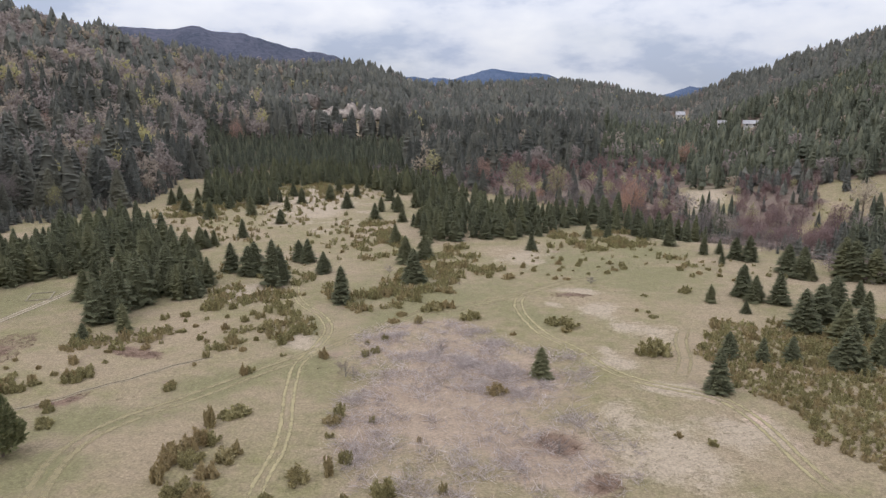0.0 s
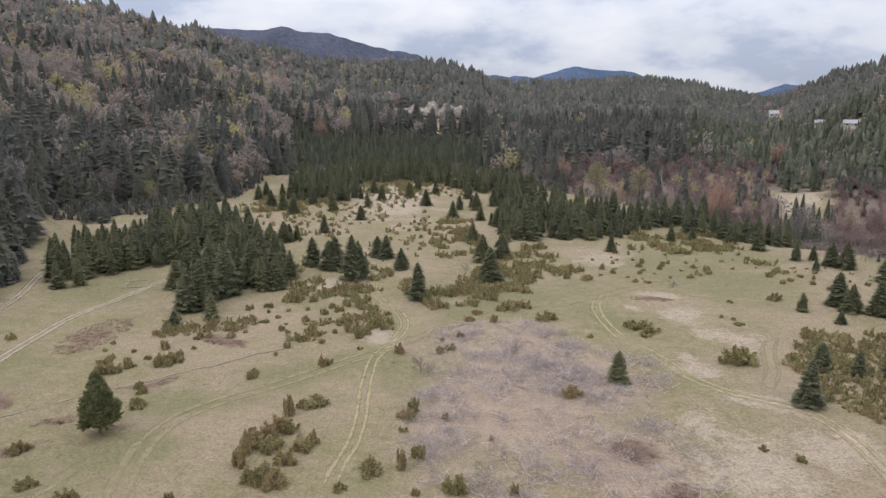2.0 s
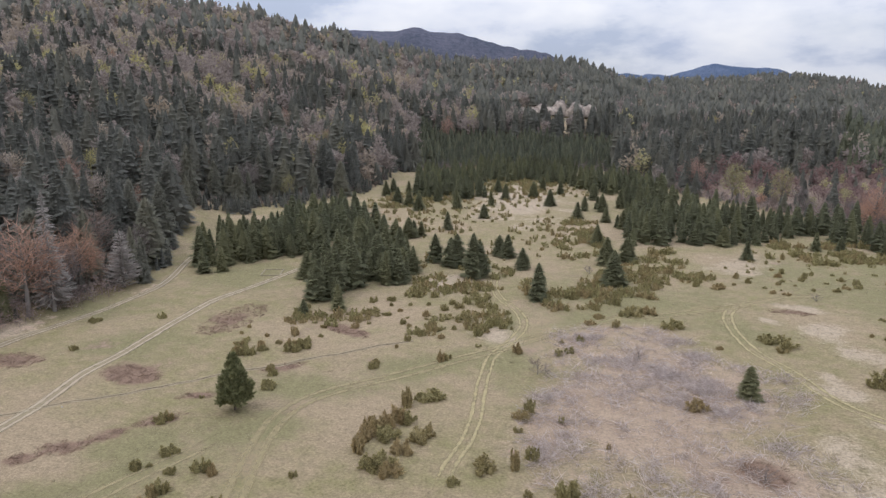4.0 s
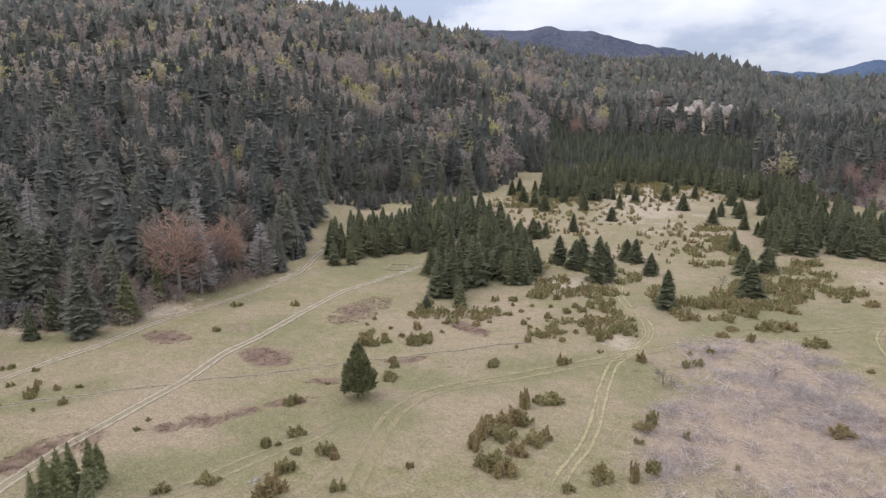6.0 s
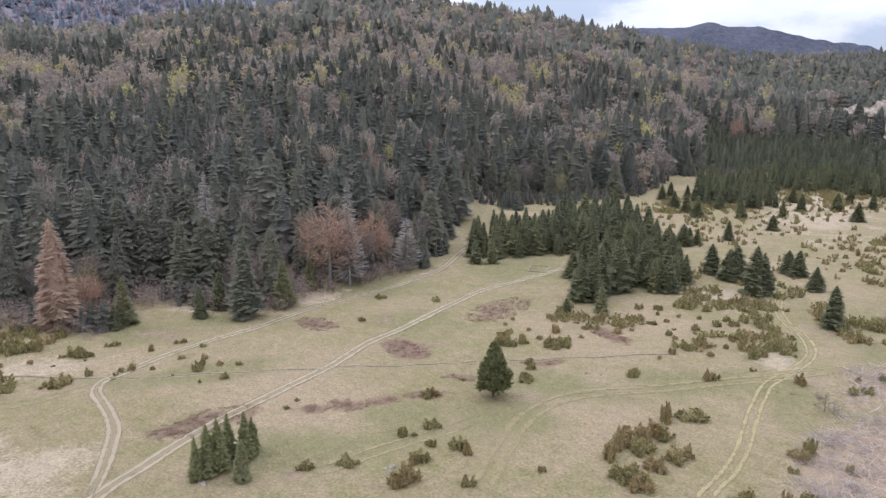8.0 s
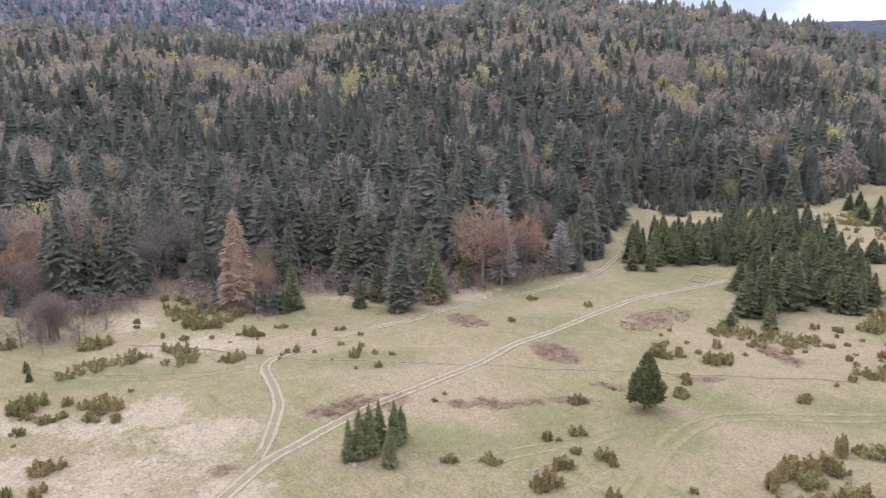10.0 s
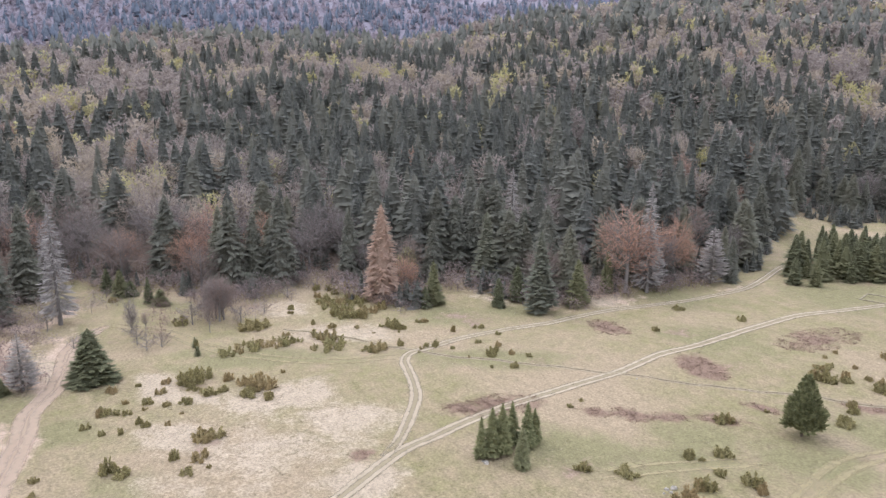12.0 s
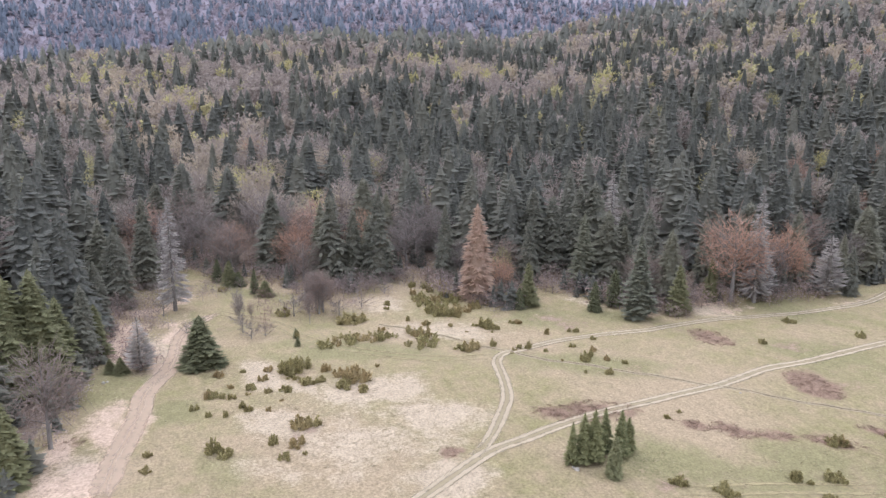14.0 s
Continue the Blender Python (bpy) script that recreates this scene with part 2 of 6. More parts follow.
M_DEAD = foliage("dead_wood", (0.24, 0.215, 0.195), (0.37, 0.335, 0.305), (0.32, 0.285, 0.255))
M_HEATH = foliage("heath_twigs", (0.42, 0.355, 0.32), (0.57, 0.495, 0.455), (0.47, 0.38, 0.33), island=0.5, thin_share=0.5)
M_BRACKEN = foliage("dry_bracken", (0.21, 0.148, 0.112), (0.33, 0.237, 0.183), (0.28, 0.196, 0.147), island=0.5, thin_share=0.5)
M_TUFT = foliage("grass_tufts", (0.24, 0.205, 0.13), (0.36, 0.31, 0.22), (0.22, 0.215, 0.12), island=0.5)
M_BARK = bark("bark", (0.06, 0.045, 0.035), (0.17, 0.13, 0.1))
M_GREYBARK = bark("grey_bark", (0.13, 0.115, 0.105), (0.25, 0.23, 0.21))
M_TRACK = track_material("rut_earth", (0.318, 0.26, 0.188), (0.292, 0.24, 0.17), 0.08)
M_CROWN = track_material("crown_earth", (0.285, 0.232, 0.152), (0.25, 0.208, 0.13), 0.3)
M_TRACK_RED = track_material("rut_clay", (0.37, 0.278, 0.205), (0.335, 0.255, 0.185), 0.25)
M_TRACK_FAINT = track_material("worn_turf", (0.295, 0.243, 0.138), (0.26, 0.215, 0.125), 0.3)
M_TRACK_GRASS = track_material("grassy_ruts", (0.312, 0.26, 0.145), (0.27, 0.226, 0.128), 0.1)
M_BROOK = speckled("brook_bank", (0.07, 0.054, 0.036), (0.16, 0.12, 0.075), 1.2, spec=0.0)
M_ROCK = speckled("limestone", (0.2, 0.165, 0.14), (0.37, 0.315, 0.27), 0.35)
M_STONE = speckled("field_stone", (0.2, 0.18, 0.15), (0.34, 0.305, 0.26), 3.0)
M_KERB = speckled("mossy_kerb", (0.2, 0.17, 0.11), (0.3, 0.255, 0.19), 2.0)
M_WALLS = speckled("white_render", (0.45, 0.43, 0.41), (0.58, 0.56, 0.54), 0.4)
M_ROOF = speckled("grey_roofing", (0.25, 0.24, 0.24), (0.4, 0.39, 0.39), 0.6)


# far woods; the two tones passed in already carry aerial haze
def hazy_wood_material(name, dark, light, snow=0.0):
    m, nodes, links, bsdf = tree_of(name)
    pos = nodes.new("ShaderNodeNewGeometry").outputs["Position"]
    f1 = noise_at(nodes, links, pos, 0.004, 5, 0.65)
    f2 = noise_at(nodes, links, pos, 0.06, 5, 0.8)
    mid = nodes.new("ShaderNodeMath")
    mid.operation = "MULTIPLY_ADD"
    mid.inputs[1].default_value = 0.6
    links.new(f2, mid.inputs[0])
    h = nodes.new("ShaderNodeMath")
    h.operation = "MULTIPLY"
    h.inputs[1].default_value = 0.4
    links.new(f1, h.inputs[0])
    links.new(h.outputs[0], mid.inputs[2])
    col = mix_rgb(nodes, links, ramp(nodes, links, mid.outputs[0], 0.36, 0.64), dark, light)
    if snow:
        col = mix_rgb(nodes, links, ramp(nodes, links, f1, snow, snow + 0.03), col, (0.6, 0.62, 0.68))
    links.new(col, bsdf.inputs["Base Color"])
    bp = nodes.new("ShaderNodeBump")
    bp.inputs["Strength"].default_value, bp.inputs["Distance"].default_value = 1.0, 12.0
    links.new(f2, bp.inputs["Height"])
    links.new(bp.outputs[0], bsdf.inputs["Normal"])
    set_plain(bsdf, 1.0, 0.0)
    return m


# backdrop ranges: the blue of the air is painted into both tones
M_HAZE_BLUE = hazy_wood_material("hazy_blue_woods", (0.07, 0.1, 0.16), (0.12, 0.15, 0.22))
M_HAZE_PURPLE = hazy_wood_material("hazy_bare_woods", (0.062, 0.074, 0.1), (0.14, 0.138, 0.175))
M_HAZE_SNOWY = hazy_wood_material("hazy_snowy_woods", (0.085, 0.1, 0.15), (0.17, 0.15, 0.2), 0.62)


# ---- the lie of the land ----
# azimuth (degrees to the left of +y), radius of the wood's foot
WOOD_FOOT = [
    (-180, 150), (-90, 140), (-45, 140), (-33.4, 158), (-31, 168), (-23, 205), (-19, 222), (-10, 245), (-4, 275), (0, 310),
    (4, 360), (8, 380), (13, 378), (18.4, 356), (20.3, 346), (21.7, 318), (22.9, 282), (25.8, 256), (29.4, 245), (33.6, 236), (37.1, 234), (37.9, 222), (38.7, 168), (41.1, 155), (44.5, 140),
    (46, 136), (53, 122), (62.5, 132), (69.3, 120), (76.5, 138), (83.4, 131), (93.6, 155), (97, 150),
    (100, 110), (104, 84), (108, 71), (125, 70), (150, 110), (180, 150),
]
# azimuth, radius of the first ridge, degrees of its tree tops above the eye
RIDGE = [
    (-180, 600, 3), (-60, 660, 5.8), (-33, 680, 5.8), (-31.6, 690, 5.4), (-29.5, 710, 4.65), (-26.7, 750, 3.75), (-24.2, 800, 3.0),
    (-22, 880, 2.25), (-20, 980, 1.2), (-18.5, 1050, 0.65), (-17.2, 1100, 0.8), (-15, 1150, 1.2), (-12, 1150, 1.45), (-9, 1150, 1.8),
    (-5.3, 1120, 1.7), (-2.5, 1080, 1.45), (0, 1020, 1.45), (2.6, 960, 1.7), (3.6, 930, 2.3), (4.6, 920, 2.75), (6.5, 900, 3.05),
    (9.2, 880, 3.2), (13.5, 850, 3.25), (17, 820, 3.35), (21, 800, 4.2), (24.7, 785, 5.2), (27.2, 780, 5.65), (29.6, 780, 6.0),
    (31.5, 780, 6.5), (33, 780, 6.8), (39, 780, 7.6), (46, 770, 8.0), (50, 750, 7.6), (54.5, 740, 7.0), (59, 720, 6.3), (63.5, 710, 5.4), (66.7, 700, 4.85), (70, 690, 4.85),
    (76, 680, 5.0), (82, 680, 5.2), (87, 680, 4.9), (93, 680, 4.0), (99, 680, 3.1), (106, 680, 2.3), (130, 600, 4), (180, 600, 3),
]
# azimuth, degrees above the eye of a second ridge about 1700 m away
SECOND = [(-180, 0), (42, 0), (50, 7.0), (60, 8.2), (75, 8.4), (90, 8.2), (106, 7.5), (130, 4), (150, 0), (180, 0)]


def table(rows, az, column, spread=1.5):
    a = np.array([r[0] for r in rows], float)
    v = np.array([r[column] for r in rows], float)
    return sum(np.interp((az + d + 180) % 360 - 180, a, v) for d in (-spread, -spread / 2, 0, spread / 2, spread)) / 5


def smooth01(t):
    t = np.clip(t, 0, 1)
    return t * t * (3 - 2 * t)


def waves(x, y, size, seed=0.0):
    """A soft, aperiodic roll between about -1 and 1, its hills about size metres apart."""
    k = 2 * np.pi / size
    return (np.sin(k * (x * 0.93 + y * 0.31) + 1.3 + seed) + np.sin(k * 1.37 * (x * -0.42 + y * 0.88) + 4.1 + 2 * seed)
            + np.sin(k * 0.71 * (x * 0.25 - y * 0.97) + 2.2 + 3 * seed) + 0.6 * np.sin(k * 2.3 * (x * 0.71 + y * 0.66) + seed)) / 3.0


def ground_z(x, y):
    x, y = np.asarray(x, float), np.asarray(y, float)
    az, r = np.degrees(np.arctan2(-x, y)), np.hypot(x, y)
    foot = table(WOOD_FOOT, az, 1, 3.0) * np.where(az < 2, 1.25, 0.97)
    ridge, top = table(RIDGE, az, 1, 2.0), table(RIDGE, az, 2, 1.0)
    z1 = EYE + ridge * np.tan(np.radians(top)) - 13.0
    u = np.clip((r - foot) / (ridge - foot), 0, None)
    z = np.where(u <= 1, z1 * np.minimum(u, 1) ** 1.25, np.maximum(z1 - (r - ridge) * 0.12, np.minimum(z1, 12.0)))
    z = z + smooth01(u * 2.5) * 4.0 * waves(x, y, 170.0) * (u < 1.6)
    second = table(SECOND, az, 1, 3.0)
    z2 = (EYE + 1700 * np.tan(np.radians(second)) - 8.0) * smooth01((r - 780) / 920.0) * (second > 0)
    z = np.maximum(z, z2)
    # the pasture falls off into a side valley to the right
    z = z - 8.0 * np.exp(-((r - 232) / 26.0) ** 2) * smooth01((-az - 13) / 6) * (az > -100)
    return z + 0.1 * waves(x, y, 23.0) * smooth01((r - 20) / 40)


def wood_depth(x, y):
    """Metres from the wood's foot into the wood (negative on the meadow)."""
    az, r = np.degrees(np.arctan2(-x, y)), np.hypot(x, y)
    return r - table(WOOD_FOOT, az, 1, 0.6) - 4.0 * waves(x, y, 31.0, 1.0)


# clearings in the wood: azimuth, half its width in degrees, from and to radius
CLEARINGS = [
    (-21, 2.2, 258, 300), (-31.5, 2.8, 250, 292), (-18.7, 0.7, 600, 776), (-12.1, 0.5, 670, 752),
    (-12.9, 0.5, 684, 766), (-13.8, 0.6, 738, 820), (-23.8, 0.7, 438, 499), (-21.7, 0.4, 475, 537), (6.9, 2.2, 500, 600),
    (9.8, 0.8, 508, 598),
]


def clearing_mask(x, y):
    az, r = np.degrees(np.arctan2(-x, y)), np.hypot(x, y)
    best = np.zeros_like(x)
    for mid, half, r0, r1 in CLEARINGS:
        best = np.maximum(best, ((abs(az - mid) < half * (1 + 0.3 * waves(x, y, 25.0))) & (r > r0 - 6) & (r < r1 + 6)).astype(float))
    return best


# covers of the pasture: x, y, half width across, half depth, azimuth
STRAW_A = [
    (19.9, 73.4, 6.3, 8.4, -15.2), (23.5, 66.2, 9.3, 11.1, -19.6), (33.5, 69.9, 5.5, 8.7, -25.6),
    (1.5, 65.6, 3.2, 4.2, -1.3), (30, 82.1, 9.1, 3.2, -20.1), (23.7, 91.9, 6.5, 4.3, -14.5),
    (-22, 100.1, 5.8, 6.3, 12.4), (-39.4, 127.1, 8.8, 11.3, 17.2), (-47.2, 254.4, 25.1, 81, 10.5),
    (18.6, 162.1, 8.9, 16.6, -6.5), (27.5, 116.1, 5.3, 9.2, -13.3), (33.8, 104.1, 6.2, 6.3, -18),
    (104.1, 270.3, 12.5, 75.9, -21.1), (-66.7, 12.4, 9.9, 8.8, 79.4), (-70.8, 21.9, 10.6, 8.1, 72.8),
    (-80.6, 11.6, 8.6, 7.1, 81.8), (-75.9, 3, 5.4, 6.3, 87.7), (-71.2, -17.1, 5.2, 7.9, 103.5),
    (-98.7, 79.2, 11.2, 8.2, 51.3),
]
STRAW_B = [
    (-100.2, 32.9, 11.9, 7.4, 71.8), (-117, 26.6, 8, 9.3, 77.2), (-104.9, -12.2, 6, 14.8, 96.6),
    (17.9, 70.9, 6, 3, -58), (22.4, 63.2, 4.3, 3.5, -61), (33.7, 70.2, 4.7, 2.2, -62.5), (-110.9, 60, 4, 2, 92.5),
    (-108.5, 61.4, 7.6, 3, 10), (2.1, 66.5, 2, 2, 0), (-77.8, 0.8, 3.2, 2.5, 50.1), (-84.5, 7.9, 5, 3, 84.7),
    (-66.4, 11.2, 4.8, 4, 81), (-90, 2.9, 9.3, 4, 21),
    (-80.1, 19.6, 9, 6, 72.8), (-66.8, 13.7, 8.9, 8, 71.4), (-77.2, 4.5, 4.2, 4, 43.9), (-57.5, 18.7, 7.5, 6, 70.9),
    (-65.1, 1.1, 5.9, 4, 60.9),
    (17.3, 72.6, 4.4, 3.5, -56.7), (21.1, 65.2, 5.9, 5, -54.6), (32.9, 72.5, 3.7, 3, -92.6),
    (0.4, 66.6, 2.7, 2.5, -25.5), (24, 96.8, 3, 2, -55.1), (20.4, 120.4, 4.4, 3, -58.8),
    (20.2, 67, 4.5, 10, 28), (36.2, 69, 3.5, 10, 28), (30.5, 107, 4, 6, 10), (27.8, 129.5, 8, 3.5, -12), (13.8, 85, 3.5, 2.5, 0), (35.2, 103.5, 4, 2.5, 0),
]
STRAW = STRAW_A + STRAW_B
GREEN = [
    (-17.2, 87.7, 4.8, 12.7, 11.1), (-2.6, 127.1, 19.6, 15.9, 1.2), (43.5, 140.1, 17.4, 15.6, -17.2),
    (16.1, 112.9, 10.8, 6.5, -8.1), (-93.8, 94.6, 13.6, 8.7, 44.8), (-102.9, 49.1, 5.9, 6.5, 64.5),
    (-91, -15.7, 4.9, 13.5, 99.8), (-82.5, 44, 16.5, 4.6, 61.9), (-94.5, 17.1, 13.5, 3.4, 79.7),
    (-65.3, -2, 4.9, 5.1, 91.7), (-82, 126.2, 10.2, 13.1, 33), (-41.5, 73.5, 10.6, 5.8, 29.4),
    (-50.5, 55, 6.1, 4.7, 42.5),
    (-98.8, 61.7, 7.8, 4, 44.1), (-79, 118.6, 15.5, 9, 42.6), (-71.9, 81.1, 11.5, 7, 36.1),
    (-55.2, 41.1, 9.5, 5, 44.3), (-41.5, 62, 8.4, 6, 37.7), (-29, 84.9, 13.8, 5, 41.6), (-18.7, 89.4, 7.9, 4, 88.3),
    (-5.7, 115.8, 14.8, 6, 42.6), (31.8, 154.8, 19.7, 16, 9.6), (49.7, 164.8, 18.8, 12, -51.9),
    (-22, 105.4, 9.6, 5, 89), (-94.5, 19.6, 17.7, 3.5, 56.5), (-87.3, -15, 4.4, 5, 131.8),
    (-81.9, -7.9, 5.2, 4, 163.4), (-47.2, 50.1, 8.5, 5, 45.5), (-132.3, 3.3, 11, 4, 48),
]
HEATH = [
    (-0.3, 75.6, 13.1, 20.8, 0.2), (-2, 96.4, 12.7, 14.5, 1.2), (12.8, 66.2, 8.2, 10.7, -11),
    (11.2, 87.7, 9.4, 10.4, -7.3), (-9.1, 71.3, 4, 8.9, 7.3),
]
BRACKEN = [
    (-67.9, 35.7, 3.4, 2.3, 72.4), (-67.1, 40, 5.6, 3.4, 75.4), (-60.5, 48.9, 2.4, 1.2, 47),
    (-58, 52.3, 2.8, 1.8, 40.9), (-55.6, 56, 2.3, 1.1, 50), (-52.5, 60.7, 3.2, 1.1, 45.7), (-65.6, 71, 5, 2.7, -7.2),
    (-84.9, 70.4, 4.2, 3, 0), (-66.1, 96.2, 9.1, 4.1, 92.2), (-52.6, 67.8, 2.6, 1.2, 23.2),
    (-47, 79.6, 3.3, 1.1, 38.7), (-62.6, 20.6, 1.3, 0.9, 100.3), (-76.8, -17.6, 1.3, 1.1, 108.4),
    (12.8, 68.4, 2.7, 2.7, 53.6), (15.6, 60.2, 1.9, 2.7, -26.6), (-44.5, 95.5, 4.5, 1.9, -21.7),
    (24.5, 127.2, 4, 1.8, -3.5),
]
CLAY = [
    (-68.3, -15.1, 3.9, 5.7, 102.5), (-111.7, -17.3, 5.9, 12.9, 98.8), (-68.2, -18, 3.3, 5.7, 104.8),
    (-77.9, -14.8, 2.4, 6.9, 100.7), (-96.3, -10.4, 2.9, 3.4, 96.1), (-75.1, -18.4, 2.1, 8.3, 103.8),
    (-108.4, -6.8, 1.7, 4.8, 93.6), (36.4, 74.4, 1.9, 3, -26.1),
    (37.8, 67.4, 1.8, 3, -29.3), (33.4, 79.6, 1.5, 1.6, -22.8),
    (-95.2, 82.8, 7, 1.6, 94.3), (-93, 108.9, 11.1, 2.2, 94.2), (-100, 82.1, 9.2, 1.8, 85.7),
    (-72.5, -19, 4.8, 3, 141.3), (-82.9, -21.3, 1.9, 2, 132.5), (-72.4, -12.7, 5.4, 1.6, 169.5),
    (-83.2, -14.8, 8, 3.5, 174.2), (-111, -9.8, 7.4, 2.5, 176.9), (-122.1, -3.8, 2.2, 1.5, 90),
    (-77.9, -11.8, 8.8, 2.2, 176.3), (-131.2, -10.7, 3.9, 3, 164.5),
    (-125.9, -15.8, 5.3, 4, 105.1), (-115.3, -9.6, 6.8, 3, 174.6), (-72.6, -19.6, 3.2, 4, 153.4),
]


def cover_mask(rows, x, y):
    best = np.zeros_like(x)
    for cx, cy, rx, ry, az in rows:
        a = np.radians(az)
        dx, dy = x - cx, y - cy
        across, along = dx * np.cos(a) + dy * np.sin(a), -dx * np.sin(a) + dy * np.cos(a)
        best = np.maximum(best, np.clip(1.15 - 0.85 * np.sqrt((across / rx) ** 2 + (along / ry) ** 2), 0, 1))
    return best


def fast_mesh(name, verts, faces, material, **attributes):
    """A mesh from arrays of vertices (n, 3) and triangles or quads (m, 3 or 4), with point attributes."""
    verts, faces = np.asarray(verts, np.float32), np.asarray(faces, np.int32)
    me = bpy.data.meshes.new(name)
    k = faces.shape[1]
    me.vertices.add(len(verts))
    me.vertices.foreach_set("co", verts.ravel())
    me.loops.add(faces.size)
    me.loops.foreach_set("vertex_index", faces.ravel())
    me.polygons.add(len(faces))
    me.polygons.foreach_set("loop_start", np.arange(0, faces.size, k, dtype=np.int32))
    me.update(calc_edges=True)
    me.materials.append(material)
    me.polygons.foreach_set("use_smooth", np.ones(len(faces), bool))
    for key, values in attributes.items():
        me.attributes.new(key, "FLOAT", "POINT").data.foreach_set("value", np.asarray(values, np.float32))
    return me


def part(name, mesh, parent, label=""):
    ob = new(name, mesh)
    ob.parent = parent
    return tagged(ob, label)


def build_ground():
    view = np.arange(-46, 118, 0.8)
    rest = np.arange(118, 314, 4.0)
    az = np.radians(np.concatenate([view, rest]))
    rings = np.concatenate([[3.0, 12.0, 24.0], np.geomspace(34, 1250, 200), np.geomspace(1290, 4800, 36)])
    rr, aa = np.meshgrid(rings, az, indexing="ij")
    x, y = (-rr * np.sin(aa)).ravel(), (rr * np.cos(aa)).ravel()
    z = ground_z(x, y)
    n = len(az)
    i, j = np.meshgrid(np.arange(len(rings) - 1), np.arange(n), indexing="ij")
    a, b = (i * n + j).ravel(), (i * n + (j + 1) % n).ravel()
    quads = np.stack([a, b, b + n, a + n], 1)
    verts = np.stack([x, y, z], 1)
    verts = np.vstack([verts, [[0, 0, 0]]])
    middle = len(verts) - 1
    vx, vy = verts[:, 0], verts[:, 1]
    litter = smooth01((wood_depth(vx, vy) - 1) / 10)
    litter = litter * (1 - clearing_mask(vx, vy))
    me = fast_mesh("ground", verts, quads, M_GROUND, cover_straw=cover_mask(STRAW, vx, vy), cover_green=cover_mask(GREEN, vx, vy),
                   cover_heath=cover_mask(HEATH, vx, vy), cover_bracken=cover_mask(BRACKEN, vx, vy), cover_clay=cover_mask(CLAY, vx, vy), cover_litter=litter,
                   # painted haze sets in from 720 to 800 m, left side only
                   cover_haze=smooth01((np.hypot(vx, vy) - 720) / 80) * (np.degrees(np.arctan2(-vx, vy)) > 44))
    bm = bmesh.new()
    bm.from_mesh(me)
    bm.verts.ensure_lookup_table()
    for k in range(n):
        bm.faces.new((bm.verts[middle], bm.verts[(k + 1) % n], bm.verts[k]))
    bmesh.ops.recalc_face_normals(bm, faces=bm.faces)
    bm.to_mesh(me)
    bm.free()
    me.polygons.foreach_set("use_smooth", np.ones(len(me.polygons), bool))
    return tagged(new("ground", me), "spring pasture with dry straw grass rising into wooded hills", "ground", kind="structure")


ground = build_ground()


def far_range(name, label, material, rows, near, deep, seed):
    """A distant mountain range: a sheet that rises from a valley to its crest. rows: azimuth, degrees of the crest above the eye."""
    az = np.arange(rows[0][0], rows[-1][0] + 0.01, 0.25)
    crest = table(rows, az, 1, 0.6)
    steps = np.linspace(0, 1, 22)
    verts = []
    for s in steps:
        r = near + deep * s
        a = np.radians(az)
        x, y = -r * np.sin(a), r * np.cos(a)
        top = EYE + (near + deep * 0.8) * np.tan(np.radians(crest))
        shape = np.where(s < 0.8, smooth01(np.full_like(az, s / 0.8)) ** 0.8, 1 - (s - 0.8) * 1.5)
        relief = (waves(x, y, 420.0, seed) + 0.5 * waves(x, y, 150.0, seed + 1)) * 0.045 * (near + deep) * 0.25
        verts.append(np.stack([x, y, top * shape + relief * (1 - abs(s - 0.4) * 1.6) * (0.25 if s > 0.7 else 1) + 2.5 * waves(x, y, 60.0, seed)], 1))
    n = len(az)
    i, j = np.meshgrid(np.arange(len(steps) - 1), np.arange(n - 1), indexing="ij")
    a = (i * n + j).ravel()
    me = fast_mesh(name, np.vstack(verts), np.stack([a, a + 1, a + 1 + n, a + n], 1), material)
    me.polygons.foreach_set("use_smooth", np.ones(len(me.polygons), bool))
    return tagged(new(name, me), label, "mountain", kind="structure")


far_range("backdrop_mountain", "dark wooded mountain beyond the first ridge, haze-tinted blue-purple", M_HAZE_PURPLE,
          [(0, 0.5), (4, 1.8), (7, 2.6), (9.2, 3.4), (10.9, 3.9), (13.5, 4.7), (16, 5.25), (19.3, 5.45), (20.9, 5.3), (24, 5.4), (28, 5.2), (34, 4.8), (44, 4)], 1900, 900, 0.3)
far_range("backdrop_peak", "far wooded peaks under the clouds, haze-tinted pale blue", M_HAZE_BLUE,
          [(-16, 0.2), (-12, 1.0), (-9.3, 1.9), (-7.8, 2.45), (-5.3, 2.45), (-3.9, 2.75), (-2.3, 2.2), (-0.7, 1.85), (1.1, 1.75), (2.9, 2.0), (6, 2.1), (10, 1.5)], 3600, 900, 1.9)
far_range("backdrop_ridge", "far ridge closing the valley, haze-tinted pale blue", M_HAZE_BLUE,
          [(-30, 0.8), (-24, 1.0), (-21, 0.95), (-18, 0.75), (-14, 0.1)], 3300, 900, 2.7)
far_range("backdrop_snowy_range", "mountain range with bare woods and snow patches, haze-tinted purple-blue", M_HAZE_SNOWY,
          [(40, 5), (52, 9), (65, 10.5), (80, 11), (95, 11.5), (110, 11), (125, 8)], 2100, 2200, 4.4)


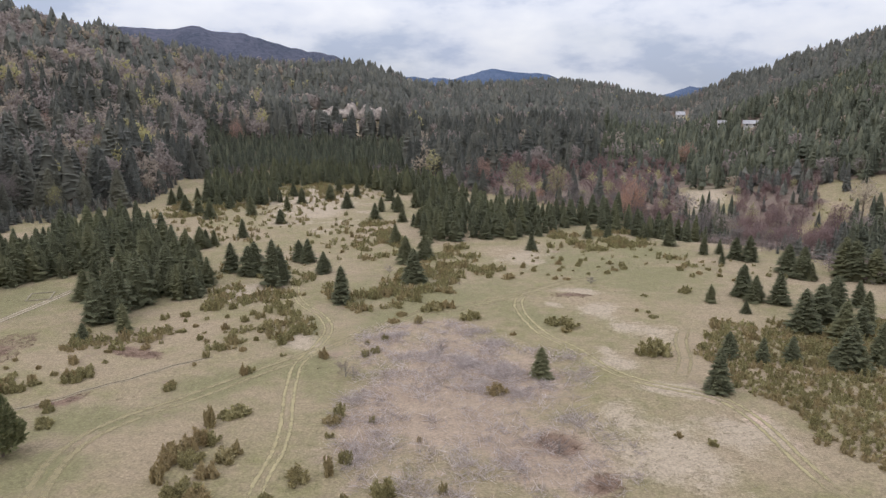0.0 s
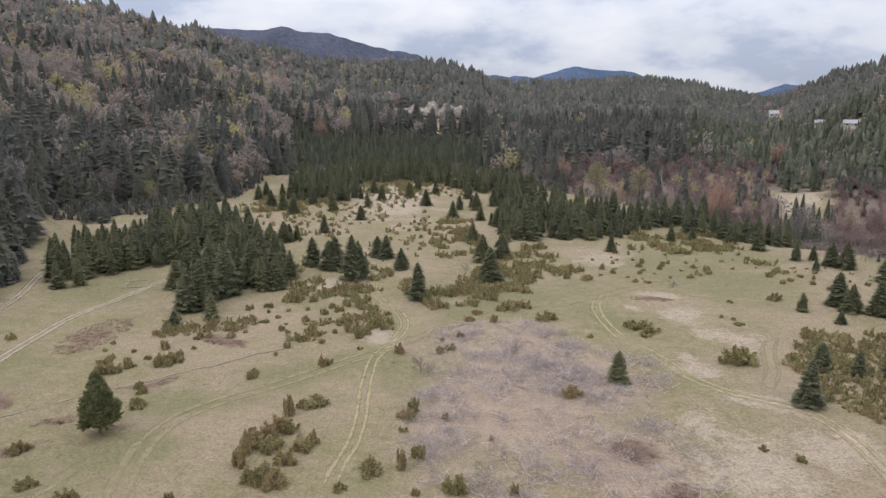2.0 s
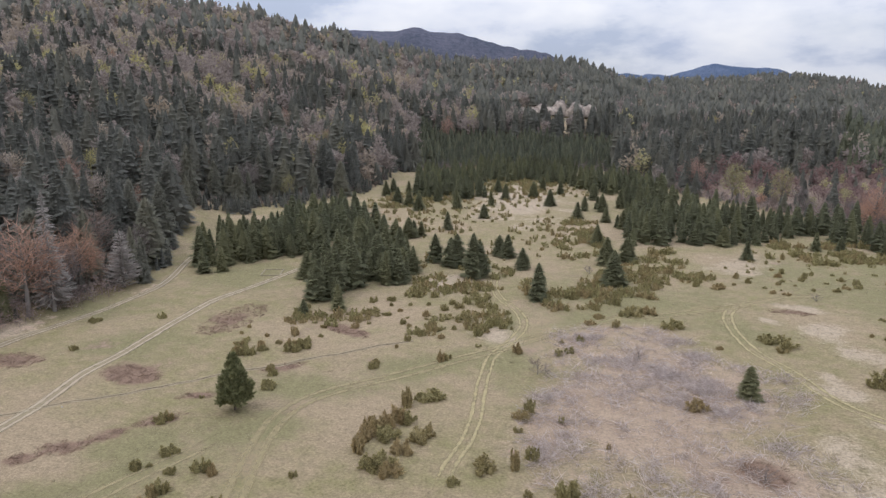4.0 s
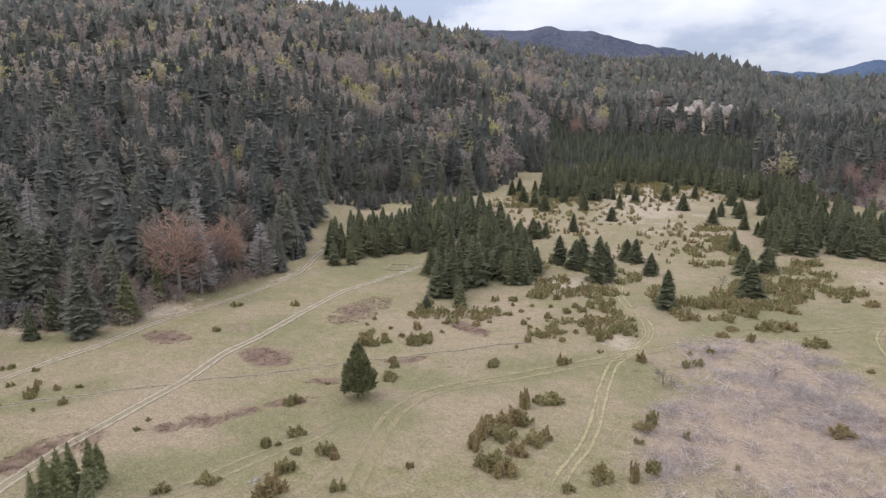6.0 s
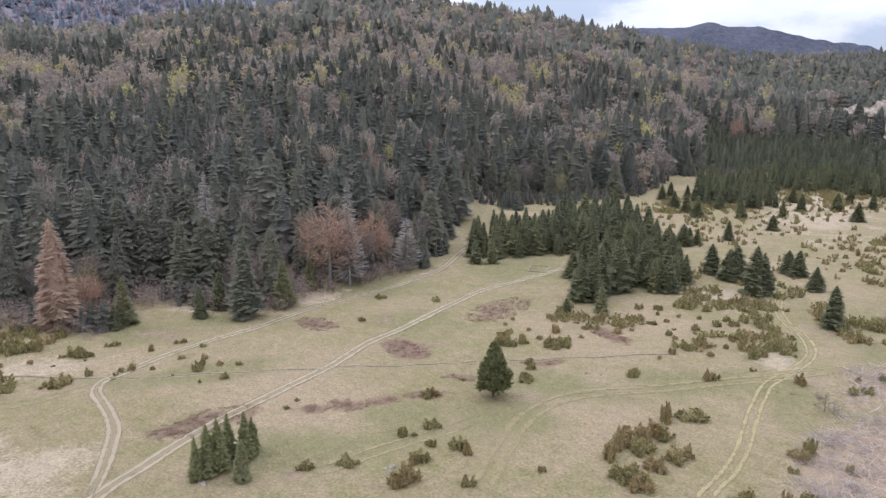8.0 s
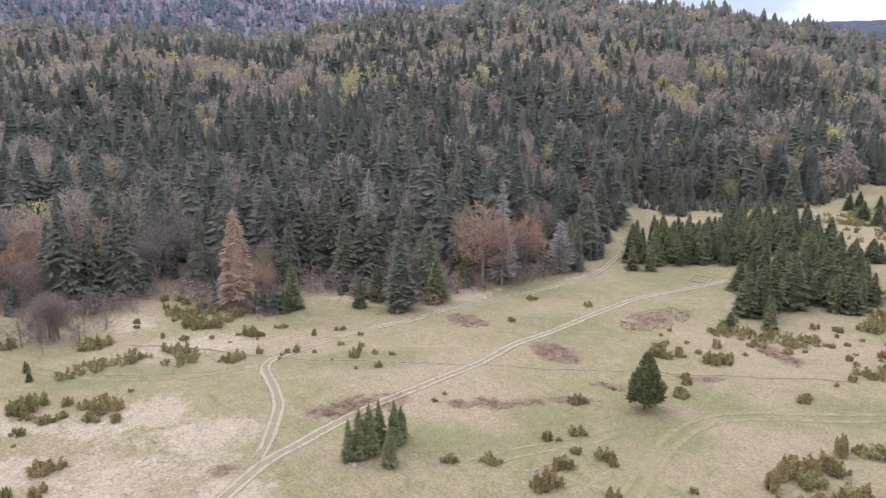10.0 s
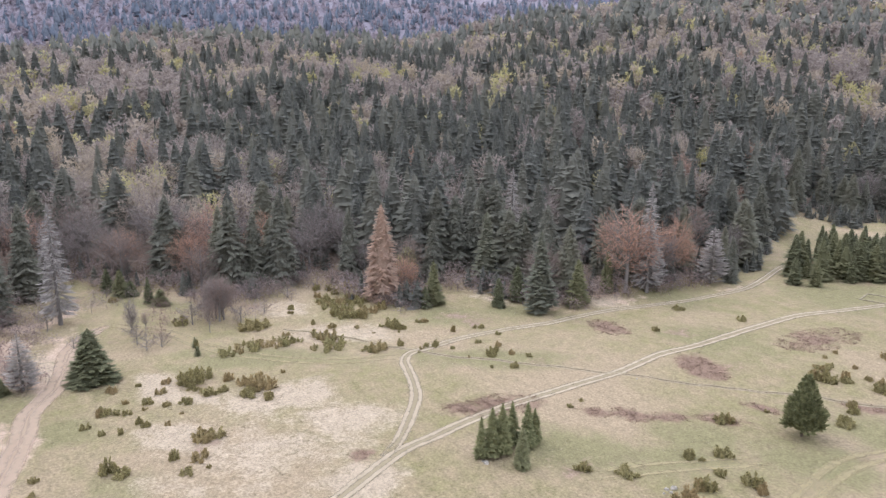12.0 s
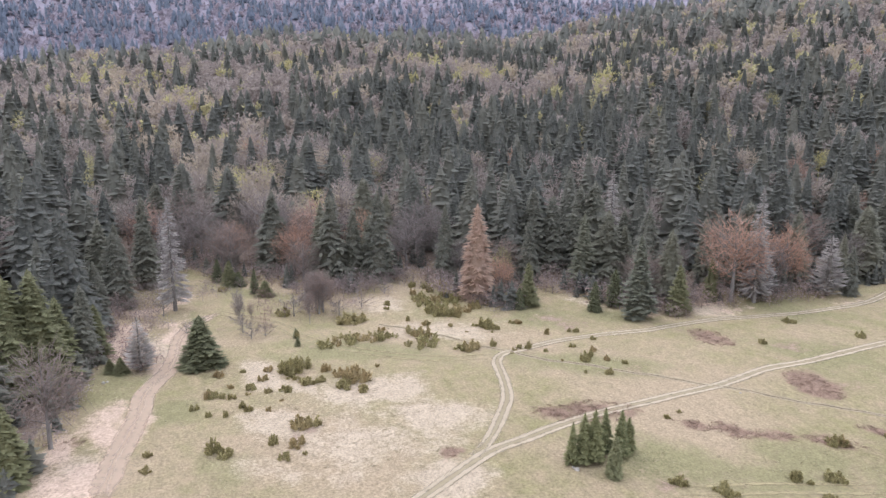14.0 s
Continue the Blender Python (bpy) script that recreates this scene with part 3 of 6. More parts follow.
# ---- tracks and brook ----
def smooth_line(points, step=1.0):
    pts = [Vector((*p, 0)) for p in points]
    pts = [pts[0] * 2 - pts[1]] + pts + [pts[-1] * 2 - pts[-2]]
    out = []
    for a, b, c, d in zip(pts, pts[1:], pts[2:], pts[3:]):
        n = max(2, int((c - b).length / step))
        for k in range(n):
            t = k / n
            out.append(0.5 * (2 * b + (c - a) * t + (2 * a - 5 * b + 4 * c - d) * t * t + (3 * b - a - 3 * c + d) * t ** 3))
    out.append(pts[-2])
    return np.array([(v.x, v.y) for v in out])


def ribbon(line, offset, half, lift, wander, seed):
    """Arrays of one strip that lies on the ground beside a line."""
    d = np.gradient(line, axis=0)
    d /= np.linalg.norm(d, axis=1)[:, None] + 1e-9
    side = np.stack([d[:, 1], -d[:, 0]], 1)
    w = wander * waves(line[:, 0], line[:, 1], 9.0, seed)
    verts, edge = [], []
    for k, e in ((-1, 1.0), (-0.55, 0.4), (0, 0.05), (0.55, 0.4), (1, 1.0)):
        p = line + side * (offset + k * half + w)[:, None]
        verts.append(np.stack([p[:, 0], p[:, 1], ground_z(p[:, 0], p[:, 1]) + lift], 1))
        edge.append(np.full(len(line), e))
    n = len(line)
    faces = [np.stack([np.arange(n - 1) + k * n, np.arange(1, n) + k * n, np.arange(1, n) + (k + 1) * n, np.arange(n - 1) + (k + 1) * n], 1) for k in range(4)]
    ends = np.minimum(np.arange(n), np.arange(n)[::-1])
    fade = np.tile(np.clip(1 - ends / 4.0, 0, 1) * 0.8, 5)
    return np.vstack(verts), np.vstack(faces), np.concatenate(edge) + fade


def dirt_track(name, label, points, material, gauge=1.6, half=0.5, crown=None):
    line = smooth_line(points)
    road = tagged(new(name), label, "track", kind="structure")
    for k, off in enumerate((-gauge / 2, gauge / 2)):
        v, f, e = ribbon(line, off, half, 0.035, 0.06, k * 1.7)
        part("wheel_rut", fast_mesh("wheel_rut", v, f, material, edge=e * 0.85 - (0.1 if crown else 0)), road)
    if crown:
        v, f, e = ribbon(line, 0.0, gauge * 0.95, 0.02, 0.1, 0.5)
        part("worn_verge", fast_mesh("worn_verge", v, f, crown, edge=e * 0.75 - 0.12), road)
    return road


TRACK_MAIN = [
    (-53.5, 11.8), (-55.5, 15.3), (-58, 19.1), (-61.7, 24.7), (-63.2, 29.2), (-64.7, 33.5), (-66.1, 38.8),
    (-67, 44.2), (-67.9, 51.1), (-68.9, 58.7), (-69.8, 62.1), (-71.8, 69.5), (-72.3, 77.4), (-74.4, 91.5),
    (-75.9, 103.7), (-74.5, 113.6), (-72.7, 129.1), (-71, 136.6),
]
TRACK_UPPER = [
    (-61.1, 22.6), (-64.7, 25.8), (-69.8, 29.2), (-73.5, 31.4), (-77.1, 32.7), (-81.9, 33.9), (-85.4, 34.8),
    (-88, 36.8), (-88.9, 40.7), (-90.5, 47.2), (-91.1, 54.7), (-90.9, 62.8), (-91.6, 67.9), (-92.2, 76.4),
    (-91.5, 84.9), (-91.2, 96.5), (-91.9, 107.6), (-94.6, 116.6), (-100.9, 130), (-105.6, 143.4),
]
TRACK_WOOD = [
    (-63.2, -13.3), (-67.7, -13), (-72.1, -12.7), (-77.1, -12.2), (-82.1, -11.7), (-87.9, -11.6), (-92.2, -10.5),
    (-95.9, -9.3), (-101.4, -8.7), (-108.9, -8.5), (-115.6, -6.7), (-121, -3.1),
]
TRACK_LINK = [
    (-121, -3.1), (-117.3, 1), (-111.6, 6.2), (-106.4, 8.5), (-104.1, 9.7), (-99.3, 13.3), (-93.6, 19.4),
    (-89.6, 25.8), (-88.1, 31.7), (-87, 35.5),
]
TRACK_SPUR = [
    (-49.7, 38.4), (-48.4, 42.2), (-47.4, 46.7), (-45.7, 51.7), (-44.3, 55.9), (-43.4, 59.5),
]
TRACK_MEADOW = [
    (-33.7, 45.6), (-35.4, 49.7), (-37.1, 54.5), (-38.8, 60.2), (-39.6, 65.8), (-38.8, 70.7), (-35.8, 75.7),
    (-31.5, 80.5), (-26.1, 87.3), (-20.3, 94.4), (-14.3, 102.8), (-7.7, 110.9), (-2.1, 117.3), (1.6, 117.8),
    (9, 123.2), (15.4, 128.2), (25.1, 136.8), (32.7, 139.6),
]
TRACK_SOUTH = [
    (-17.5, 55.8), (-17.7, 61.2), (-17.4, 65.8), (-17.8, 71.3), (-19, 78.7), (-19.8, 84), (-20.4, 91.4), (-19, 98.6),
    (-18.6, 106.7), (-21, 113.9), (-25.2, 120.4), (-28, 126.9), (-30.4, 137.1),
]
TRACK_EAST = [
    (37.3, 58), (36.9, 62.2), (36.7, 66.5), (36.4, 73.8), (34.3, 80.1), (27.1, 84.5), (23.1, 89.3), (19.9, 97.1),
    (15.9, 104.8), (14, 113.8), (13.9, 122.4), (16, 129),
]
TRACK_FAINT = [
    (31.8, 86.4), (34.9, 93.6), (36.7, 100.8), (39.7, 107.7),
]
PATH_HILL = [
    (-163.3, -10.8), (-162.9, -4), (-161.6, 4.1),
]
BROOK = [
    (-106.8, 22.5), (-100.4, 29.2), (-93.4, 33.7), (-87.7, 38.4), (-84.1, 42), (-79.7, 46.9), (-75, 51.8),
    (-70, 57.3), (-66, 61.6), (-59.6, 68), (-54.2, 73.9), (-49.5, 78.4), (-45.5, 82.7), (-39.2, 88.6), (-33.6, 94.4),
]

dirt_track("road_main", "pale two-rut dirt track crossing the pasture", TRACK_MAIN, M_TRACK, 1.05, 0.36, M_CROWN)
dirt_track("road_upper", "pale two-rut dirt track along the wood's edge", TRACK_UPPER, M_TRACK, 1.0, 0.33, M_CROWN)
dirt_track("road_wood", "reddish clay track running into the woods", TRACK_WOOD, M_TRACK_RED, 1.5, 0.75, M_TRACK_RED)
dirt_track("road_link", "faint grassy wheel marks linking two tracks", TRACK_LINK, M_TRACK_FAINT, 1.7, 0.45)
dirt_track("road_spur", "faint worn wheel marks in the turf", TRACK_SPUR, M_TRACK_FAINT, 1.6, 0.4)
dirt_track("road_meadow", "faint yellowish wheel ruts worn across the turf", TRACK_MEADOW, M_TRACK_FAINT, 1.7, 0.6)
dirt_track("road_south", "grassy two-rut track with worn yellow ruts", TRACK_SOUTH, M_TRACK_GRASS, 1.15, 0.36)
dirt_track("road_east", "grassy two-rut track curving along the heath", TRACK_EAST, M_TRACK_GRASS, 1.3, 0.42)
dirt_track("road_faint", "faint worn wheel marks beside the juniper thicket", TRACK_FAINT, M_TRACK_FAINT, 1.6, 0.4)


dirt_track("road_hill", "pale forest path crossing the foot of the slope", PATH_HILL, M_TRACK, 1.2, 0.6)


def build_brook():
    """A narrow brook cut in the turf: dark bed between two low, broken banks."""
    line = smooth_line(BROOK, 0.8)
    brook = tagged(new("brook"), "narrow dark brook cut between low turf banks", "brook", kind="structure")
    v, f, e = ribbon(line, 0.0, 0.17, 0.03, 0.45, 2.0)
    part("bed", fast_mesh("bed", v, f, M_BROOK), brook)
    for s in (-1, 1):
        v, f, e = ribbon(line, s * 0.26, 0.13, 0.02, 0.45, 2.0)
        v[:, 2] += (1 - np.clip(e, 0, 1)) * (0.07 + 0.06 * waves(v[:, 0], v[:, 1], 3.0, s))
        part("bank", fast_mesh("bank", v, f, M_BRACKENBANK), brook)


M_BRACKENBANK = speckled("turf_bank", (0.2, 0.165, 0.11), (0.29, 0.24, 0.165), 1.5)
build_brook()


# ---- tree shapes, one unit high ----
def join(pieces):
    verts, faces, base = [], [], 0
    for v, f in pieces:
        verts.append(v)
        faces.append(f + base)
        base += len(v)
    return np.vstack(verts), np.vstack(faces)


def blades(a, b, width, sag=0.12):
    """Folded kites from the points a to b: each four vertices and two triangles."""
    way = b - a
    length = np.linalg.norm(way, axis=1)[:, None] + 1e-9
    up = np.array([0.0, 0.0, 1.0])
    side = np.cross(way / length, up)
    side /= np.linalg.norm(side, axis=1)[:, None] + 1e-6
    mid = a + way * 0.45
    mid_low = np.array([0, 0, -1.0]) * (length * sag)
    n = len(a)
    verts = np.stack([a, mid + side * width[:, None] + mid_low, b, mid - side * width[:, None] + mid_low], 1).reshape(-1, 3)
    k = np.arange(n) * 4
    return verts, np.concatenate([np.stack([k, k + 1, k + 2], 1), np.stack([k, k + 2, k + 3], 1)])


def sprays(a, b, width):
    """Flat single triangles, broad at a and pointed at b, lying level from side to side."""
    side = np.cross(b - a, np.array([0.0, 0.0, 1.0]))
    side /= np.linalg.norm(side, axis=1)[:, None] + 1e-9
    verts = np.stack([a - side * width[:, None], a + side * width[:, None], b], 1).reshape(-1, 3)
    return verts, np.arange(len(a) * 3).reshape(-1, 3)


def spikes(a, b, width, rng):
    """Slim single triangles from a to b, standing on a random side."""
    side = np.cross(b - a, rng.normal(size=a.shape))
    side /= np.linalg.norm(side, axis=1)[:, None] + 1e-9
    n = len(a)
    verts = np.stack([a - side * width[:, None], a + side * width[:, None], b], 1).reshape(-1, 3)
    return verts, np.arange(n * 3).reshape(-1, 3)


def pole(a, b, ra, rb, sides=5):
    a, b = np.asarray(a, float), np.asarray(b, float)
    way = (b - a) / (np.linalg.norm(b - a) + 1e-9)
    s = np.cross(way, [0.31, 0.9, 0.17])
    s /= np.linalg.norm(s)
    t = np.cross(way, s)
    ang = np.arange(sides) * 2 * np.pi / sides
    ring = np.cos(ang)[:, None] * s + np.sin(ang)[:, None] * t
    verts = np.vstack([a + ring * ra, b + ring * rb])
    k = np.arange(sides)
    k2 = (k + 1) % sides
    return verts, np.concatenate([np.stack([k, k2, k2 + sides], 1), np.stack([k, k2 + sides, k + sides], 1)])


def spruce(seed, levels, boughs, ratio=0.22, base=0.05, droop=0.45, power=0.8, ragged=0.35, fork=1, wide=0.27, core=0.6, sides=8):
    """Crown of a spruce or fir: whorls of steep, roof-shaped boughs that hang over one another round an inner cone. fork: sprays to a bough; droop: how far its tip sinks."""
    rng = np.random.default_rng(seed)
    n = levels * boughs
    level = np.repeat(np.arange(levels), boughs)
    f = np.clip((level + rng.uniform(-0.4, 0.4, n)) / levels, 0, 1)
    z = base + (0.96 - base) * f ** 0.92
    az = np.tile(np.arange(boughs), levels) / boughs * 6.283 + level * 2.4 + rng.normal(size=n) * 0.3
    left = np.clip(1 - (z - base) / (1 - base), 0, 1)
    bay = 1 + 0.12 * np.sin(az * 2 + z * 7 + seed)
    reach = ratio * left ** power * np.clip(0.72 + (z - base) / 0.3, 0.72, 1) * bay * (1.1 - ragged * rng.uniform(0, 1, n) ** 1.5) + 0.012
    sink = droop * reach * (0.3 + 0.7 * left) * rng.uniform(0.5, 1.5, n)
    up = np.array([0, 0, 1.0])
    d = np.stack([np.cos(az), np.sin(az), np.zeros(n)], 1)
    a = d * (reach * 0.1)[:, None] + up * z[:, None]
    b = d * reach[:, None] + up * (z - sink)[:, None]
    pieces = [blades(a, b, reach * wide * (0.8 if fork > 1 else 1.0) * rng.uniform(0.7, 1.3, n), 0.13)]
    for k in range(fork - 1):
        u = rng.uniform(0.25, 0.65, n)
        turn = az + (0.75 if k % 2 else -0.75) * rng.uniform(0.6, 1.3, n)
        way = np.stack([np.cos(turn), np.sin(turn), -droop * rng.uniform(0.4, 1.2, n)], 1)
        root = a + (b - a) * u[:, None]
        pieces.append(blades(root, root + way * (reach * rng.uniform(0.35, 0.55, n))[:, None], reach * wide * 0.5, 0.13))
    lead = rng.uniform(0, 6.28, 5)
    top = np.stack([np.cos(lead) * 0.012, np.sin(lead) * 0.012, np.full(5, 0.94)], 1)
    pieces.append(spikes(top, np.array([[0, 0, 1.0]]) + np.zeros((5, 3)), np.full(5, 0.008), rng))
    stops = np.array([0.0, 0.04, 0.3, 0.6, 0.95]) if sides > 5 else np.array([0.0, 0.45, 0.95])
    ang = np.arange(sides) * 2 * np.pi / sides
    rings = []
    for q in stops:
        w = ratio * core * (1 - q) ** power * (0.55 if q == 0 and sides > 5 else 1.0) * rng.uniform(0.8, 1.2, sides)
        rings.append(np.stack([np.cos(ang) * w, np.sin(ang) * w, base + (1 - base) * q + rng.uniform(-0.02, 0.02, sides)], 1))
    i, k = np.meshgrid(np.arange(len(stops) - 1), np.arange(sides), indexing="ij")
    g, h = (i * sides + k).ravel(), (i * sides + (k + 1) % sides).ravel()
    pieces.append((np.vstack(rings), np.concatenate([np.stack([g, h, h + sides], 1), np.stack([g, h + sides, g + sides], 1)])))
    return join(pieces)


def tiers(seed, levels, sides, ratio=0.19, base=0.05):
    """A far conifer: ragged stacked skirts."""
    rng = np.random.default_rng(seed)
    pieces = []
    for k in range(levels):
        z0 = base + (1 - base) * k / levels * 0.93
        z1 = min(1.0, z0 + (1 - base) * (2.1 / levels))
        r = ratio * (1 - k / levels) ** 0.65
        ang = (np.arange(sides) + rng.uniform(0, 1)) * 2 * np.pi / sides + rng.uniform(-0.2, 0.2, sides)
        rad = r * rng.uniform(0.65, 1.2, sides)
        ring = np.stack([np.cos(ang) * rad, np.sin(ang) * rad, z0 + rng.uniform(-0.07, 0.05, sides)], 1)
        v = np.vstack([ring, [[rng.uniform(-0.01, 0.01), rng.uniform(-0.01, 0.01), z1]]])
        i = np.arange(sides)
        pieces.append((v, np.stack([i, (i + 1) % sides, np.full(sides, sides)], 1)))
    return join(pieces)


def broadleaf(seed, limbs, twigs, width, spread=0.3, low=0.22):
    """Bare crown: limbs that fork upward and a haze of fine twigs. Returns the wood and the twigs."""
    rng = np.random.default_rng(seed)
    wood = [pole((0, 0, 0), (0.01, 0, 0.5), 0.022, 0.012), pole((0.01, 0, 0.5), (rng.uniform(-0.03, 0.03), 0, 0.9), 0.012, 0.003, 4)]
    a, b = [], []
    for k in range(limbs):
        z0 = rng.uniform(low, 0.62)
        az = rng.uniform(0, 2 * np.pi)
        reach = spread * rng.uniform(0.6, 1.0) * (1.15 - 0.5 * z0)
        tip = np.array([np.cos(az) * reach, np.sin(az) * reach, min(0.97, z0 + reach * rng.uniform(0.6, 1.3))])
        root = np.array([0.005, 0, z0])
        wood.append(pole(root, tip, 0.006, 0.0015, 3))
        m = max(1, twigs // limbs)
        s = rng.uniform(0.3, 1.0, m)
        p = root + (tip - root) * s[:, None] + rng.normal(size=(m, 3)) * 0.025
        out = rng.normal(size=(m, 3)) * 0.5 + np.array([np.cos(az), np.sin(az), 0.9])
        out /= np.linalg.norm(out, axis=1)[:, None]
        a.append(p)
        b.append(p + out * rng.uniform(0.07, 0.17, m)[:, None])
    m = max(1, twigs // 5)
    p = np.stack([rng.normal(size=m) * 0.03, rng.normal(size=m) * 0.03, rng.uniform(0.5, 0.92, m)], 1)
    out = rng.normal(size=(m, 3)) * 0.6 + np.array([0, 0, 1.0])
    a.append(p)
    b.append(p + out / np.linalg.norm(out, axis=1)[:, None] * 0.1)
    a, b = np.vstack(a), np.vstack(b)
    b[:, 2] = np.minimum(b[:, 2], 1.0)
    return join(wood), spikes(a, b, np.full(len(a), width), rng)


def leaf_clumps(seed, count, size, spread=0.3, low=0.2):
    """Young leaves in small loose clumps through an egg-shaped crown."""
    rng = np.random.default_rng(seed)
    d = rng.normal(size=(count, 3))
    d /= np.linalg.norm(d, axis=1)[:, None]
    rad = rng.uniform(0.35, 1.0, count)[:, None] ** 0.6
    p = d * rad * np.array([spread, spread, 0.4]) + np.array([0, 0, 0.58])
    p[:, :2] *= (1.25 - 0.6 * np.clip(p[:, 2:3], 0, 1))
    q = p + (rng.normal(size=(count, 3)) * 0.75 + d * 0.35) * size
    return blades(p, q, np.full(count, size * 0.55), 0.2)


def puff(seed, count, size, spread=0.29, tall=0.36, low=0.56, lobes=8, slim=0.5):
    """A rounded crown of several lobes, built of short twig sprays that point outward or lie every way."""
    rng = np.random.default_rng(seed)
    def units(n):
        d = rng.normal(size=(n, 3))
        return d / np.linalg.norm(d, axis=1)[:, None]
    axes = np.array([spread, spread, tall])
    mids = units(lobes) * axes * rng.uniform(0.4, 0.66, (lobes, 1))
    mids[:, :2] *= np.clip(1.05 - 0.9 * mids[:, 2:3], 0.5, 1.3)
    big = rng.uniform(0.42, 0.62, lobes)
    which = rng.integers(0, lobes, count)
    d = units(count)
    p = mids[which] + d * axes * (big[which] * rng.uniform(0.7, 1.05, count))[:, None]
    out = p / axes + units(count) * 0.5 + np.array([0, 0, 0.35])
    out /= np.linalg.norm(out, axis=1)[:, None]
    loose = rng.uniform(0, 1, count) < 0.4
    out[loose] = units(loose.sum())
    p = p + np.array([0, 0, low])
    p[:, 2] = np.clip(p[:, 2], 0.12, 0.99)
    side = np.cross(out, units(count))
    side /= np.linalg.norm(side, axis=1)[:, None] + 1e-9
    s = size * rng.uniform(0.6, 1.4, (count, 1))
    verts = np.stack([p - out * s * 0.7 - side * s * slim, p - out * s * 0.6 + side * s * slim, p + out * s], 1).reshape(-1, 3)
    return join([(verts, np.arange(count * 3).reshape(-1, 3)), pole((0, 0, 0), (0, 0, 0.5), 0.014, 0.008, 3)])


def twig_cloud(seed, count, width, spread):
    """Fine upright twigs spread through a rounded crown."""
    rng = np.random.default_rng(seed)
    v, _ = leaf_clumps(seed, count, 0.1, spread)
    return spikes(v[0::4], v[2::4] + np.array([0, 0, 0.03]), np.full(count, width), rng)


def pine_crown(seed, lobes=48, each=44):
    """A pine's crown: tufted lobes of short shoots packed round an egg that is widest low down."""
    rng = np.random.default_rng(seed)
    def girth(u):
        return 0.37 * (1 - u) ** 0.8 * np.clip((u + 0.1) / 0.24, 0.4, 1)
    pieces = []
    for k in range(lobes):
        u = (k + rng.uniform(0, 1)) / lobes
        az, out = k * 2.4, girth(u) * rng.uniform(0.6, 0.84)
        middle = np.array([math.cos(az) * out, math.sin(az) * out, 0.15 + 0.8 * u])
        big = (0.045 + 0.085 * (1 - u)) * rng.uniform(0.8, 1.25)
        d = rng.normal(size=(each, 3)) + np.array([math.cos(az), math.sin(az), 0.5]) * 0.7
        d /= np.linalg.norm(d, axis=1)[:, None]
        p = middle + d * np.array([1, 1, 0.65]) * big
        pieces.append(spikes(p - d * big * 0.4, p + (d * 0.5 + np.array([0, 0, 0.3])) * big * 0.8, np.full(each, big * 0.24), rng))
    sides, stops = 9, np.linspace(0, 0.97, 7)
    ang = np.arange(sides) * 2 * np.pi / sides
    rings = [np.stack([np.cos(ang), np.sin(ang), np.zeros(sides)], 1) * (girth(q) * 0.74 * rng.uniform(0.85, 1.15, sides))[:, None] + np.array([0, 0, 0.14 + 0.82 * q]) for q in stops]
    i, k = np.meshgrid(np.arange(len(stops) - 1), np.arange(sides), indexing="ij")
    a, b = (i * sides + k).ravel(), (i * sides + (k + 1) % sides).ravel()
    pieces.append((np.vstack(rings), np.concatenate([np.stack([a, b, b + sides], 1), np.stack([a, b + sides, a + sides], 1)])))
    return join(pieces)


def juniper(seed, columns, each, spray=0.11):
    """A juniper: a low knot of leafy upright shoots of unequal height. One unit wide and about one high."""
    rng = np.random.default_rng(seed)
    pieces = []
    up = np.array([0, 0, 1.0])
    for c in range(columns):
        az, rad = rng.uniform(0, 2 * np.pi), np.sqrt(rng.uniform(0, 1)) * 0.36
        foot = np.array([np.cos(az) * rad, np.sin(az) * rad, -0.02])
        tall = rng.uniform(0.5, 1.0) * (1 - 1.7 * rad ** 1.6)
        thick = rng.uniform(0.13, 0.24)
        lean = np.array([np.cos(az), np.sin(az), 0]) * rng.uniform(0, 0.16)
        pieces.append(pole(foot, foot + lean * 0.8 + up * tall * 0.78, thick * 0.62, thick * 0.2, 5))
        u, t = rng.uniform(0.02, 1, each) ** 0.8, rng.uniform(0, 2 * np.pi, each)
        out = np.stack([np.cos(t), np.sin(t), np.zeros(each)], 1)
        wide = thick * np.interp(u, [0, 0.3, 0.65, 1], [0.9, 1, 0.75, 0.15])
        a = foot + lean * u[:, None] + out * (wide * 0.55)[:, None] + up * (u * tall - 0.05)[:, None]
        b = a + out * (wide * rng.uniform(0.2, 0.9, each))[:, None] + up * (spray * rng.uniform(0.4, 1.5, each))[:, None] + rng.normal(size=(each, 3)) * 0.03
        pieces.append(spikes(a, b, spray * rng.uniform(0.25, 0.5, each), rng))
    return join(pieces)


